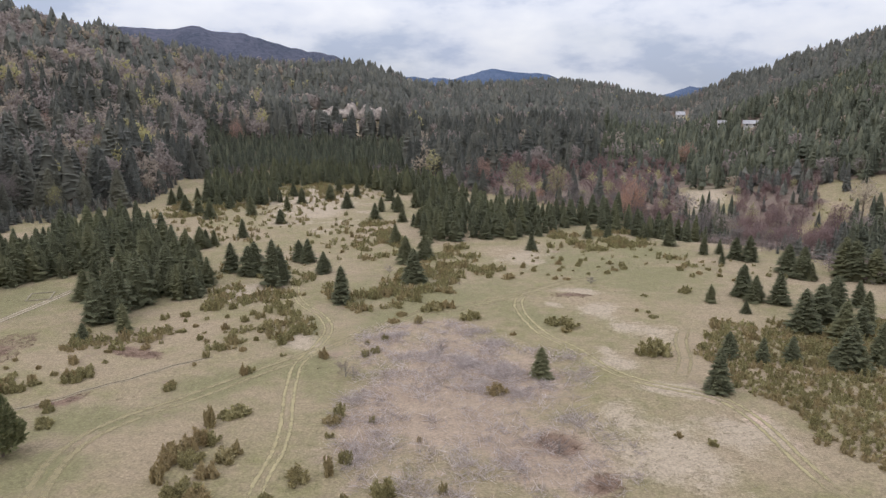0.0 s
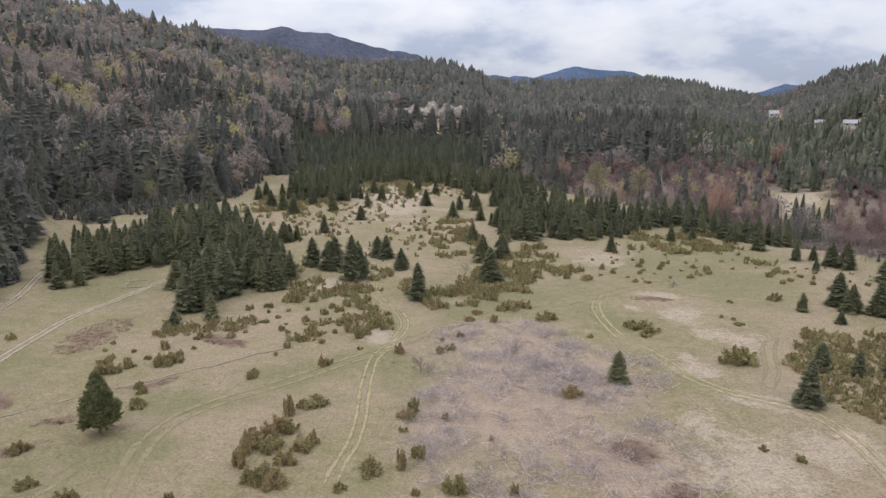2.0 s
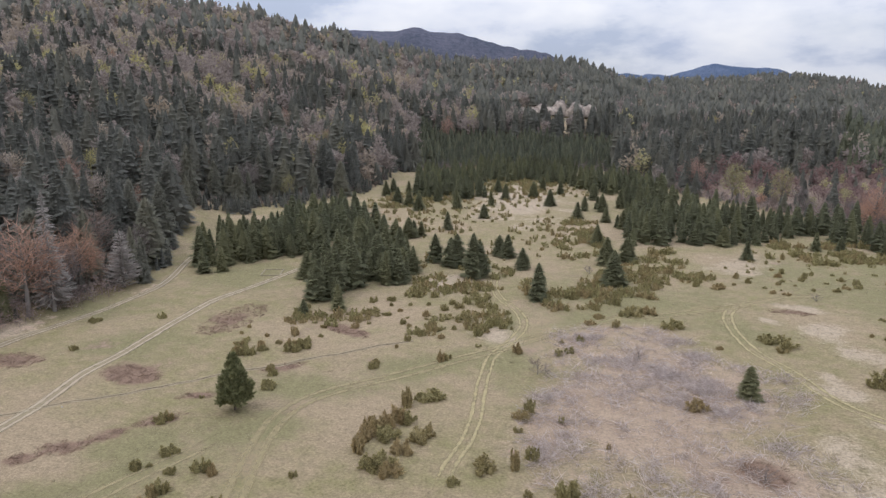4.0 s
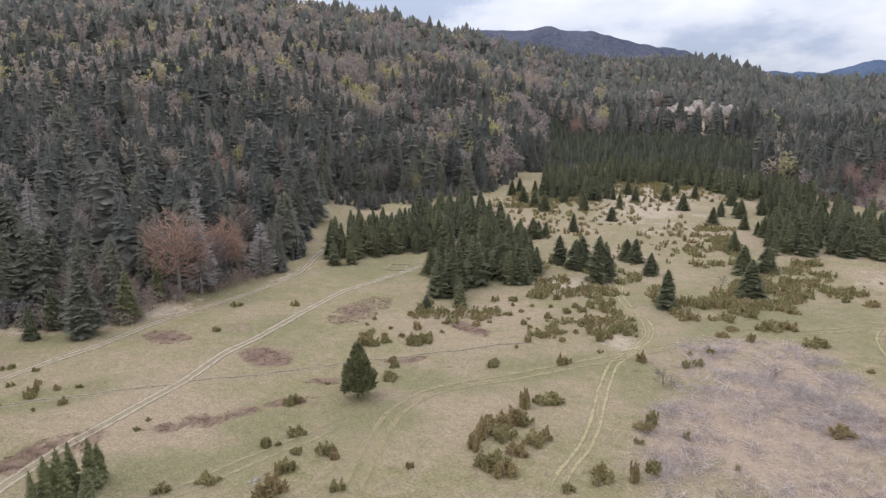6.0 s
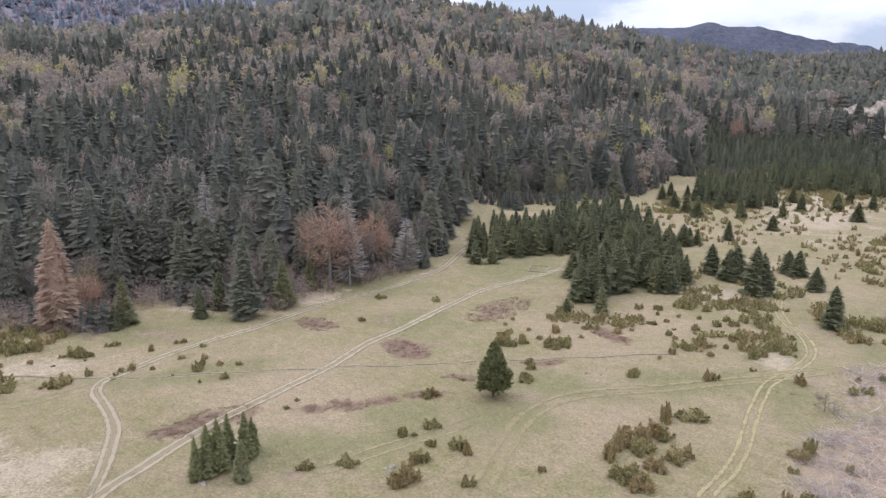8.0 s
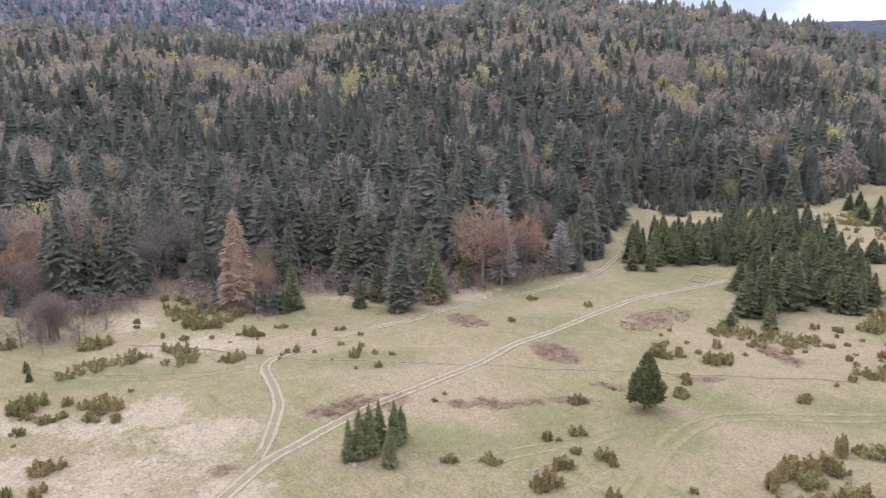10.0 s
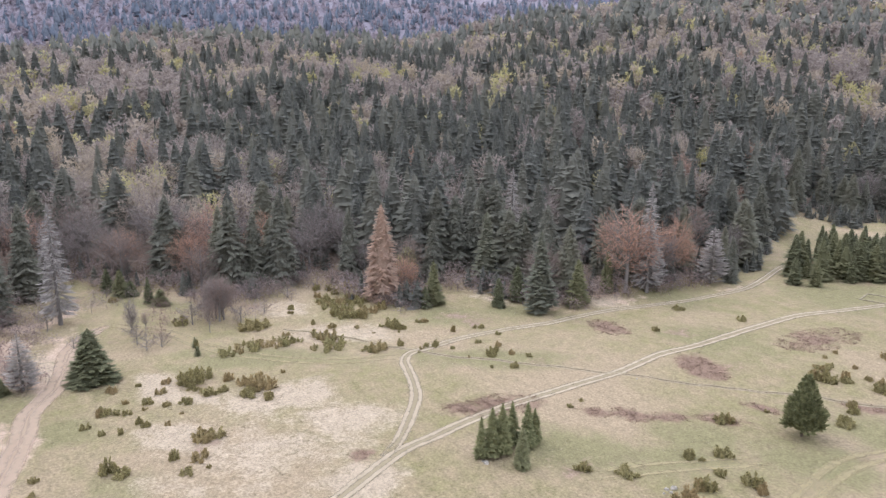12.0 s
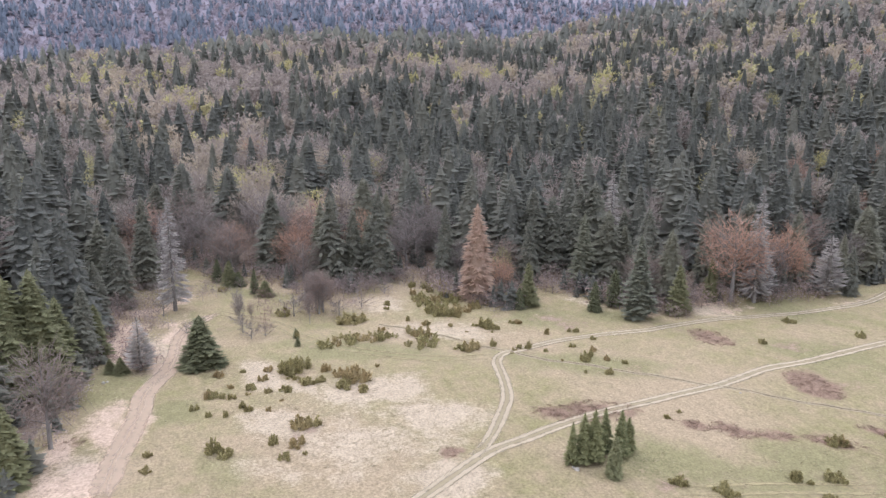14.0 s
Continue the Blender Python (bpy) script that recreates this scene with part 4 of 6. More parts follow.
def planted(verts_faces, places, material, name, tints=None, sink=0.25):
    """Many trees as one mesh. places: x, y, width scale, height, turn; shapes are taken in turn."""
    places = np.asarray(places, float)
    tints = np.random.default_rng(7).uniform(0, 1, len(places)) if tints is None else tints
    z = ground_z(places[:, 0], places[:, 1]) - sink
    allv, allf, allt, base = [], [], [], 0
    k = len(verts_faces)
    for s, (v, f) in enumerate(verts_faces):
        q = places[s::k]
        if not len(q):
            continue
        c, sn = np.cos(q[:, 4]), np.sin(q[:, 4])
        w, h = q[:, 2], q[:, 3]
        x = (v[None, :, 0] * c[:, None] - v[None, :, 1] * sn[:, None]) * w[:, None] + q[:, 0][:, None]
        y = (v[None, :, 0] * sn[:, None] + v[None, :, 1] * c[:, None]) * w[:, None] + q[:, 1][:, None]
        zz = v[None, :, 2] * h[:, None] + z[s::k][:, None]
        allv.append(np.stack([x, y, zz], 2).reshape(-1, 3))
        allf.append((f[None] + (np.arange(len(q)) * len(v))[:, None, None]).reshape(-1, 3) + base)
        allt.append(np.repeat(tints[s::k], len(v)))
        base += len(q) * len(v)
    return fast_mesh(name, np.vstack(allv), np.vstack(allf), material, tree_tint=np.concatenate(allt))


def tree_kind(name, crown, crown_material, trunk, trunk_material, label, category, crown_name="crown"):
    """A first tree of a kind, one unit high, out of which copies are made; it is taken away at the end."""
    root = tagged(new(name), label, category)
    part("trunk", fast_mesh(name + "_trunk", *trunk, trunk_material), root)
    part(crown_name, fast_mesh(name + "_crown", *crown, crown_material), root)
    MASTERS.append(root)
    return root


MASTERS = []
RNG = np.random.default_rng(11)


def plant(kind, x, y, h, w=None, label="", group="", sink=0.08):
    w = w or h
    m = Matrix.LocRotScale((x, y, float(ground_z(x, y)) - sink), Euler((0, 0, RNG.uniform(0, 6.28))), (w, w, h))
    return tagged(copy_thing(kind, m), label, group=group)


SLIM_TRUNK = join([pole((0, 0, -0.01), (0, 0, 0.97), 0.02, 0.003, 6)])
CLUMP_KINDS = [tree_kind("spruce_tree", spruce(16 + k, 24, 11, 0.19 + 0.015 * k, 0.1, 0.4, 0.7, 0.5, 3), M_PINE, SLIM_TRUNK, M_BARK,
                         "slim spruce in a tight roadside clump", "spruce") for k in range(2)]
SPRUCES = [tree_kind("spruce_tree", spruce(20 + k, 24, 13, 0.27 + 0.02 * k, 0.02, 0.3, 0.62, 0.6, 3), M_SPRUCE, SLIM_TRUNK, M_BARK,
                     "dark green young spruce standing on the pasture", "spruce") for k in range(4)]
YOUNG_SPRUCES = [tree_kind("spruce_tree", spruce(30 + k, 18, 10, 0.25 + 0.02 * k, 0.03, 0.3, 0.6, 0.6, 3), M_SPRUCE, SLIM_TRUNK, M_BARK,
                           "dark green young spruce in a dense plantation", "spruce") for k in range(4)]
TALL_SPRUCES = [tree_kind("spruce_tree", spruce(40 + k, 38, 12, 0.21 + 0.015 * k, 0.04, 0.6, 0.7, 0.55, 3, 0.23), M_WOODSPRUCE, SLIM_TRUNK, M_BARK,
                          "tall dark spruce with drooping boughs at the wood's edge", "spruce") for k in range(4)]
GREENS = [tree_kind("spruce_tree", spruce(50 + k, 28, 11, 0.23, 0.05, 0.5, 0.7, 0.5, 3), M_GREENSPRUCE, SLIM_TRUNK, M_BARK,
                    "yellow-green spruce with fresh shoots at the wood's edge", "spruce") for k in range(2)]
FIRS = [tree_kind("fir_tree", spruce(60 + k, 26, 11, 0.22, 0.06, 0.2, 0.68, 0.55, 3, 0.24), M_FIR, SLIM_TRUNK, M_GREYBARK,
                  "grey-green fir with level boughs at the wood's edge", "fir") for k in range(2)]
PINES = [tree_kind("pine_tree", pine_crown(70), M_PINE, SLIM_TRUNK, M_BARK,
                   "broad green pine standing alone on the pasture", "pine")]
_bare = [(lambda w, t: (w, join([t, twig_cloud(83 + k, 420, 0.0036, 0.36), puff(86 + k, 300, 0.026, 0.33, lobes=12, slim=0.14)])))(*broadleaf(80 + k, 30, 420, 0.003, 0.34)) for k in range(3)]
BARES = [tree_kind("bare_tree", tw, M_TWIGS, wd, M_GREYBARK, "leafless grey-brown broadleaf tree at the wood's edge", "tree") for wd, tw in _bare]
_rus = [(lambda w, t: (w, join([t, puff(93 + k, 2200, 0.018, 0.31, 0.4, 0.52, 14, 0.22), twig_cloud(94 + k, 250, 0.004, 0.33)])))(*broadleaf(90 + k, 28, 400, 0.0022, 0.3)) for k in range(2)]
RUSSETS = [tree_kind("beech_tree", tw, M_RUSSET, wd, M_GREYBARK, "russet budding beech among the dark spruces", "tree") for wd, tw in _rus]
RUSSET_LARCHES = [tree_kind("larch_tree", spruce(65, 40, 11, 0.22, 0.08, 0.35, 0.7, 0.7, 3, 0.12, 0.55), M_LARCH, SLIM_TRUNK, M_GREYBARK,
                            "slim russet larch standing out before dark spruces", "larch")]
BARE_LARCHES = [tree_kind("larch_tree", spruce(66, 24, 9, 0.24, 0.06, -0.2, 0.6, 0.6, 3, 0.07, 0.1), M_DEAD, SLIM_TRUNK, M_GREYBARK,
                          "leafless grey conical larch at the wood's edge", "larch")]
SHRUB_SHAPES = []
for k in range(3):
    _wood, _twig = broadleaf(85 + k, 18, 320, 0.006, 0.5, 0.05)
    SHRUB_SHAPES.append((_twig, M_TWIGS, _wood, M_GREYBARK))
BUDDINGS = [tree_kind("budding_tree", join([puff(95 + k, 900, 0.027, 0.28, lobes=14, slim=0.32), twig_cloud(97 + k, 200, 0.004, 0.3)]), M_BUDS, _bare[k][0], M_GREYBARK,
                      "yellow-green tree in young leaf among spruces", "tree") for k in range(2)]
DEADS = [tree_kind("dead_spruce", spruce(67, 30, 9, 0.16, 0.12, 0.35, 0.7, 0.7, 3, 0.06, 0.06), M_DEAD, SLIM_TRUNK, M_GREYBARK,
                   "dead grey spruce snag with thin bare branches", "dead tree")]


def juniper_kind(seed):
    ob = tagged(new("juniper_bush", fast_mesh("juniper_bush", *juniper(seed, 9, 44), M_JUNIPER)), "olive-brown juniper bush on the dry pasture", "juniper")
    MASTERS.append(ob)
    return ob


JUNIPER_KINDS = [juniper_kind(100 + k) for k in range(6)]

# ---- trees that stand apart: x, y, height ----
MEADOW_SPRUCES_A = [
    (35, 81.8, 6.2), (13.2, 87, 4.5), (49.5, 122.5, 3.6), (57, 126.3, 6.6), (57.7, 122.5, 5.3), (61.4, 121, 6.5),
    (74.8, 145.1, 6.7), (75.5, 140.1, 7.2), (76.4, 138.3, 4), (58.2, 106, 7.4), (63.3, 110.7, 6.9), (69, 116.5, 7),
    (75.1, 119.6, 5.2), (84.6, 141.1, 9.2), (85.7, 139.2, 8.8), (88.9, 137.3, 7.5), (69.4, 107.7, 6.5),
    (62.2, 101.4, 6.8), (65.8, 103.2, 5.2), (56.4, 90, 6.5), (61.9, 91.7, 6.6), (57.3, 88.3, 3.5), (53, 115.5, 2.4),
    (41.4, 94.3, 4.1), (45.1, 91.7, 4), (49.7, 92.6, 4), (59, 175.7, 6.3), (54.8, 184.9, 4.4), (63.6, 164, 4.6),
    (67.7, 164.6, 3.9), (64, 153.7, 2.9), (69, 158.4, 5.5),
]
MEADOW_SPRUCES_B = [
    (71.2, 156, 6.4), (22.1, 168.6, 5), (18.3, 183.3, 5.4), (11.7, 183.3, 5), (39.3, 183.3, 5), (45.1, 184.9, 4.1),
    (-8.6, 154.8, 6.6), (-6, 136.9, 7.4), (-18.7, 122.1, 7.3), (-25.9, 145.1, 5), (-31.2, 154.8, 5.8),
    (-33.7, 157.2, 5.1), (-34.2, 134.2, 9.9), (-33.4, 136.4, 8), (-40.5, 144.1, 7.4), (-41.6, 143.1, 6.7),
    (-46.2, 146.1, 6.7), (-54.8, 184.9, 5.5), (-63.5, 164.6, 5.3), (-61.5, 170.7, 5.9), (-60.7, 172.8, 4.7),
    (-59.1, 174.2, 4.4), (-49.7, 207.6, 4.7), (-33.5, 238.8, 6.2), (-53.4, 233.6, 5.5), (-21.5, 214.9, 5.6),
    (-16.9, 236.2, 4.5), (-68, 240.2, 5), (-79.9, 233.6, 4.9), (-93, 258.9, 5.1), (-99.5, 258.9, 5.8),
    (-74.5, 238.8, 5.6),
]
MEADOW_SPRUCES_C = [
    (-79, 262.1, 5.4), (-80.6, 249.9, 5.8), (-72.3, 298.1, 4.4), (-59.9, 324.8, 5.3), (-34, 270.3, 5.6),
    (-67.1, 124, 6.2), (-20.9, 231.1, 5.2), (-12.6, 210.6, 5), (-98.1, 247.1, 6.1), (-87.2, 231.1, 6.2),
    (-80.4, 223.9, 6), (-74.1, 216, 6.3), (-63.1, 223.9, 6.2), (-59, 270.3, 6), (-51.6, 249.9, 6.2),
    (-42.7, 258.9, 6.4), (-42.4, 279, 6.5), (-31.7, 298.1, 7.4), (-20.2, 258.9, 6.4), (-15.2, 231.1, 6.2),
    (-9.8, 240.2, 7), (-7, 200.7, 5.9), (-12.4, 175.7, 5.7), (-4.3, 159, 6.1),
]
MEADOW_SPRUCES = MEADOW_SPRUCES_A + MEADOW_SPRUCES_B + MEADOW_SPRUCES_C
CLUMP_SPRUCES = [
    (-56.8, 31.5, 4.5), (-56.8, 32.8, 5.2), (-56.8, 34, 5.4), (-57.8, 35.8, 4.9), (-56.8, 37.1, 5), (-57.3, 38.3, 3.8),
    (-53.5, 34.4, 4.3),
]
LONE_PINE = [
    (-45.7, 65.4, 7.5),
]
EDGE_SPRUCES = [
    (-142.6, -16.3, 18.6, 8.2), (-134.8, -22.9, 14.8, 8.4), (-151, -22.8, 10.5, 5.6), (-95.9, -5, 7.7, 5.9),
    (-104, -19.4, 8.2, 4.9), (-135.7, 19, 18, 10.4), (-134.3, 28.3, 18.8, 8.5), (-136, 23.5, 14.9, 6.2),
    (-131.3, 41.7, 15.2, 6.2), (-108.8, 50.1, 8.4, 4.2), (-107.8, 48, 4.1, 2.5), (-102.7, 60.1, 5.7, 2.7),
    (-104.6, 65.2, 7.1, 4.3), (-96.8, 73, 9, 4.8), (-100.9, 82.8, 8.3, 3), (-97.2, 111.3, 10, 3.6),
    (-102, 114.1, 10.7, 5), (-143.2, -3.2, 5, 3), (-138.7, -0.9, 5.5, 3.4), (-138.7, 0.8, 3.1, 3),
    (-132, 3.6, 5.2, 2.4), (-129.4, 5.4, 3.2, 3.8), (-97.1, -16.8, 2.1, 1.8), (-96, -15.3, 2.6, 2),
    (-103.9, 8.6, 1.8, 1.1), (-100.1, 8.5, 1.7, 1.1), (-101.5, -20.3, 11.7, 5.2),
]
GREEN_SPRUCES = [
    (-91.2, -26.5, 15.5), (-92.7, -24, 15.9), (-69.4, -21.9, 9), (-98.1, -22.8, 10.9),
]
SILVER_FIRS = [
    (-96.5, 64.8, 14.7), (-117.1, 65.6, 14.9),
]
BARE_TREES = [
    (-101.4, 96.2, 10.5), (-110.6, 81.3, 9.5), (-115.4, 13.7, 8.5), (-117.6, 12.8, 6.9), (-116.1, 14.5, 7.6),
    (-110.2, 11.5, 6), (-115, 0.2, 6.1), (-113.2, 0.5, 5.1), (-117.2, 13.4, 7.7), (-115.7, 2.3, 3.3),
    (-76.2, -19.7, 12), (-139.4, 42.4, 12.9), (-129.9, 44.3, 8.2),
]
RUSSET_TREES = [
    (-99.4, 86.1, 17.2), (-103.2, 101.5, 12.7), (-142.7, 12.2, 11.2), (-157, 0.2, 9.8), (-116.9, 47.7, 7.7),
    (-146.6, 28, 12.3),
]
BUDDING_TREES = [
    (-121.3, 50.1, 8.5), (-202.7, -17.5, 10.8), (-193, -2.2, 10.6),
]
DEAD_SPRUCES = [
    (-124.8, -10.2, 20.5), (-148.4, -13.7, 13.6), (-98.1, 90.2, 21.4), (-131.1, 79.9, 19.7),
]
LARCHES = [
    (-114.9, 42.6, 18.3), (-115.9, 41.9, 11.7),
]
GREY_LARCHES = [
    (-98.2, 107, 11.9), (-96.6, -12.9, 7.8), (-99.6, 91.8, 12.7),
]
ACCENTS_A = [
    (-130.1, 149.2, 11, 0), (-155.1, 181.8, 15, 0), (-275.4, 156.9, 15, 1), (-330.6, 161.6, 15, 1),
    (-222.7, 176.3, 15, 1), (-222.6, 204.1, 15, 1), (-224, 154.3, 15, 1), (-210.5, 295.8, 15, 1), (-190, 333.7, 15, 0),
    (-145.4, 292.9, 15, 0), (-139.6, 358.8, 15, 0), (-131.7, 362.9, 15, 0), (-130.6, 443.1, 15, 0),
    (-293.2, 328.1, 15, 0), (-395.4, 284.2, 15, 1), (-137.3, 138.4, 11, 1), (-278.7, 159.3, 15, 1),
    (-326.7, 101.3, 15, 1), (-144.9, 142.2, 15, 0), (-280.6, 43.9, 15, 1), (-248.8, 9.3, 15, 0), (-293.1, -33.2, 15, 0),
    (-195.4, 82.3, 15, 0), (-143.8, 287, 15, 1),
]
ACCENTS_B = [
    (-285.9, 494.2, 15, 1), (-127.7, 430.5, 15, 0), (123.1, 350, 15, 0), (42, 252.5, 15, 1), (28.7, 271.5, 15, 1),
    (64.1, 230.2, 15, 0), (15.8, 290.6, 15, 0),
]
ACCENTS = ACCENTS_A + ACCENTS_B
BARE_SHRUBS = [
    (-13.1, 87, 3.1), (-12.1, 87, 2.1), (12.2, 66.2, 2.2), (-0.3, 96, 1.9), (30.1, 135.5, 2.1), (-11.5, 145.1, 2.5),
    (-108.8, 0.8, 4.2), (-105.6, 2, 3.6), (-106.3, 4.1, 3.2), (-115.4, 9.4, 5.5), (-116.3, 11.9, 4.6),
    (-117.9, 14.5, 6), (-113.1, 16.8, 4), (-116.8, 21.4, 3.7), (-101, -14.8, 3.3), (-98.2, -13.1, 4.1),
    (-124.4, -19.3, 5.9), (-111.5, -7.8, 2.8), (-122, -11.9, 4), (-126.6, 21.1, 5.6), (-124.6, 27.3, 4.5),
    (-117, 45.2, 4.9), (-127.3, 39.5, 4.1), (-100.5, 79.3, 3.7), (-101, 83.5, 3.7), (-102.3, 98.6, 4.4),
    (-102.3, 105.4, 3.9), (-100.5, 73.4, 3.1),
]



def inside(quad, px, py):
    q = np.array(quad).reshape(4, 2)
    c = q.mean(0)
    q = q[np.argsort(np.arctan2(q[:, 1] - c[1], q[:, 0] - c[0]))]
    ok = np.ones_like(px, bool)
    for a, b in zip(q, np.roll(q, -1, 0)):
        ok &= (b[0] - a[0]) * (py - a[1]) - (b[1] - a[1]) * (px - a[0]) >= 0
    return ok


def scatter(quad, gap, rng, tries=30, rough=3.5):
    """Points inside a quad that keep a distance to each other."""
    q = np.array(quad).reshape(4, 2)
    lo, hi = q.min(0) - rough, q.max(0) + rough
    n = int((hi - lo).prod() / gap ** 2 * tries / 10) + 20
    p = rng.uniform(lo, hi, (min(n, 6000), 2))
    wx, wy = p[:, 0] + rough * waves(p[:, 0], p[:, 1], 17.0, 0.2), p[:, 1] + rough * waves(p[:, 0], p[:, 1], 14.0, 1.9)
    p = p[inside(quad, wx, wy) & (rng.uniform(0, 1, len(p)) < 0.92)]
    cells, kept = {}, []
    for x, y in p:
        c = (int(x // gap), int(y // gap))
        if all((x - a) ** 2 + (y - b) ** 2 > gap * gap for i in (-1, 0, 1) for j in (-1, 0, 1) for a, b in cells.get((c[0] + i, c[1] + j), ())):
            cells.setdefault(c, []).append((x, y))
            kept.append((x, y))
    return kept


for k, (x, y, h) in enumerate(MEADOW_SPRUCES):
    plant(SPRUCES[k % 4], x, y, h, h * RNG.uniform(1.15, 1.5), group="spruces on the pasture")
for k, (x, y, h) in enumerate(CLUMP_SPRUCES):
    plant(GREENS[0] if k == 6 else CLUMP_KINDS[k % 2], x, y, h * 1.08, h * (1.08 + 0.12 * (k % 3)), "slim dark spruce in a tight clump beside the track" if k < 6 else
          "yellow-green young spruce in front of the roadside clump", "spruce clump by the track")
for x, y, h in LONE_PINE:
    plant(PINES[0], x, y, h, h * 0.9)
for k, (x, y, h, wide) in enumerate(EDGE_SPRUCES):
    if h > 9:
        plant(TALL_SPRUCES[k % 4], x, y, h, wide / 0.46, group="spruces along the wood")
    else:
        plant(SPRUCES[k % 4], x, y, h, wide / 0.56, "young spruce at the edge of the wood", "spruces along the wood")
for rows, kinds in ((LARCHES, RUSSET_LARCHES), (GREY_LARCHES, BARE_LARCHES)):
    for k, (x, y, h) in enumerate(rows):
        plant(kinds[0], x, y, h, h * (1.0 if kinds is RUSSET_LARCHES else 1.25))
for k, (x, y, h) in enumerate(GREEN_SPRUCES):
    plant(GREENS[k % 2], x, y, h, h * 1.25, group="spruces along the wood")
for k, (x, y, h) in enumerate(SILVER_FIRS):
    plant(FIRS[k % 2], x, y, h)
for kinds, rows in ((BARES, BARE_TREES), (RUSSETS, RUSSET_TREES), (BUDDINGS, BUDDING_TREES), (DEADS, DEAD_SPRUCES)):
    for k, (x, y, h) in enumerate(rows):
        plant(kinds[k % len(kinds)], x, y, h, h * (1.25 if kinds is RUSSETS else 0.95 if kinds is DEADS else 0.6 if kinds is BARES and h < 7 else 1.0))

# ---- young plantations on the pasture: four corners each ----
PLANTATIONS = [
    (-89.7, 123.4, -79.5, 142.3, -77.8, 181.8, -92.9, 198.8), (-98.3, 137, -89.7, 123.4, -92.9, 198.8, -98.8, 194.6),
    (-66.7, 123.3, -54.7, 112.2, -44.9, 131.5, -72.4, 173.3), (-57.9, 98.1, -49.2, 103.4, -51.7, 114.4, -60.4, 112.9),
    (-5.8, 177.1, 11.5, 180.2, 12.8, 233.6, -5.5, 279), (-32.9, 298.1, -5.2, 262.1, 12.1, 262.1, -23.8, 345.3),
    (11.6, 181.7, 32.7, 189.9, 37.9, 210.6, 12.8, 233.6), (37, 205.5, 70, 183.3, 79.8, 200.7, 39.8, 221.6),
    (-83.5, 244.3, -60.6, 244.3, -81.3, 324.8, -108, 324.8), (-74.3, 306.5, -56.1, 306.5, -68.3, 374.7, -90.4, 374.7),
    (-58.2, 315.4, -32.9, 298.1, -39.6, 359.4, -68.9, 374.7),
]

_young = []
for z, quad in enumerate(PLANTATIONS):
    rng = np.random.default_rng(int(abs(quad[0]) * 10))
    for x, y in scatter(quad, 4.2 if z == 3 else 2.25 if z < 3 else 2.9, rng, 30, 3.0 if z == 3 else 5.0):
        h = rng.choice((0.6, 0.8, 0.95, 1.05, 1.15)) * rng.uniform(6.2, 9.2)
        if z == 3:
            h *= 0.68
        if waves(np.float64(x), np.float64(y), 15.0, 0.9) < (-0.72 if z < 2 else -0.25 if z == 3 else -0.45):
            continue
        _young.append((x, y, max(h, 5.0) * rng.uniform(0.95, 1.3), h, rng.uniform(0, 6.28)))
_young.sort(key=lambda q: math.hypot(q[0], q[1]))
for k, (x, y, w, h, turn) in enumerate(_young[:110]):
    plant(YOUNG_SPRUCES[k % 4], x, y, h, w, group="young spruce plantation")
tagged(new("spruce_plantation", planted([spruce(34 + k, 13, 9, 0.25 + 0.02 * k, 0.04, 0.4, 0.6, 0.6, 1, 0.34) for k in range(4)], _young[110:], M_YOUNG, "spruce_plantation", sink=0.08)),
       "dense stand of dark green young spruces on the pasture", "spruces", kind="stuff")

# ---- junipers: x, y, width, height ----
JUNIPERS_A = [
    (-51.9, 60.7, 1.6, 1.3), (-46.4, 54.5, 1.8, 1), (-47.5, 50.9, 1, 1.1), (-43.7, 51.2, 1.1, 0.9),
    (-41.2, 52.7, 1.7, 1.5), (-39.7, 52.2, 1, 1.4), (-42.5, 47.8, 1.8, 1.6), (-42.8, 47.3, 1.2, 1.2),
    (-40.7, 44.1, 2.5, 2.1), (-41.2, 43.2, 1.7, 1.4), (-35.9, 47.5, 1.3, 1.2), (-31.8, 54.1, 0.7, 0.9),
    (-51.8, 67.3, 0.6, 0.6), (-48.1, 77.5, 1.1, 1.1), (-45.9, 73.1, 1.7, 0.9), (-35.5, 83.8, 1.3, 1),
    (-55.9, 81.5, 1.7, 1.5), (-55.2, 82.7, 1.4, 1.6), (-58.1, 85.4, 1.6, 0.8), (-54.4, 85.4, 1.2, 1),
    (-52.5, 87.1, 1.1, 0.7), (-49.6, 86, 1.9, 1.8), (-48.3, 86.3, 1.9, 1.6), (-48.5, 88.3, 1.8, 1.3),
]
JUNIPERS_B = [
    (-46.6, 51.6, 0.6, 0.6), (-35.2, 82.7, 1.3, 1), (-27.2, 87.7, 1.3, 1.6), (-26.5, 88.8, 1.5, 1),
    (-47.2, 76.4, 1.3, 1), (-45.3, 72.4, 1.7, 0.9), (-49.1, 85.4, 2.2, 1.8), (-48.2, 86.8, 2.3, 1.4),
    (-53.2, 83.9, 1.6, 0.8), (-55.9, 82.1, 2.3, 1.3), (-54.1, 81.8, 1.5, 1.6), (-57.7, 85.4, 1.8, 0.8),
    (-23.4, 94.8, 0.9, 0.6), (-4.1, 110.1, 1.3, 1.4), (-11.4, 99.6, 0.9, 0.7), (-8.9, 101.4, 1.2, 1.2),
    (-11.2, 94.6, 1.2, 1.2), (-10, 96.4, 1.5, 1), (-7.1, 114.2, 1.6, 1.1), (-8.3, 110.4, 1.7, 0.9),
    (-17, 94.1, 1.7, 1.6), (-12.6, 73.4, 2, 1.3), (-12.2, 74.8, 1.2, 2.2), (-12.5, 69.9, 0.9, 0.8),
]
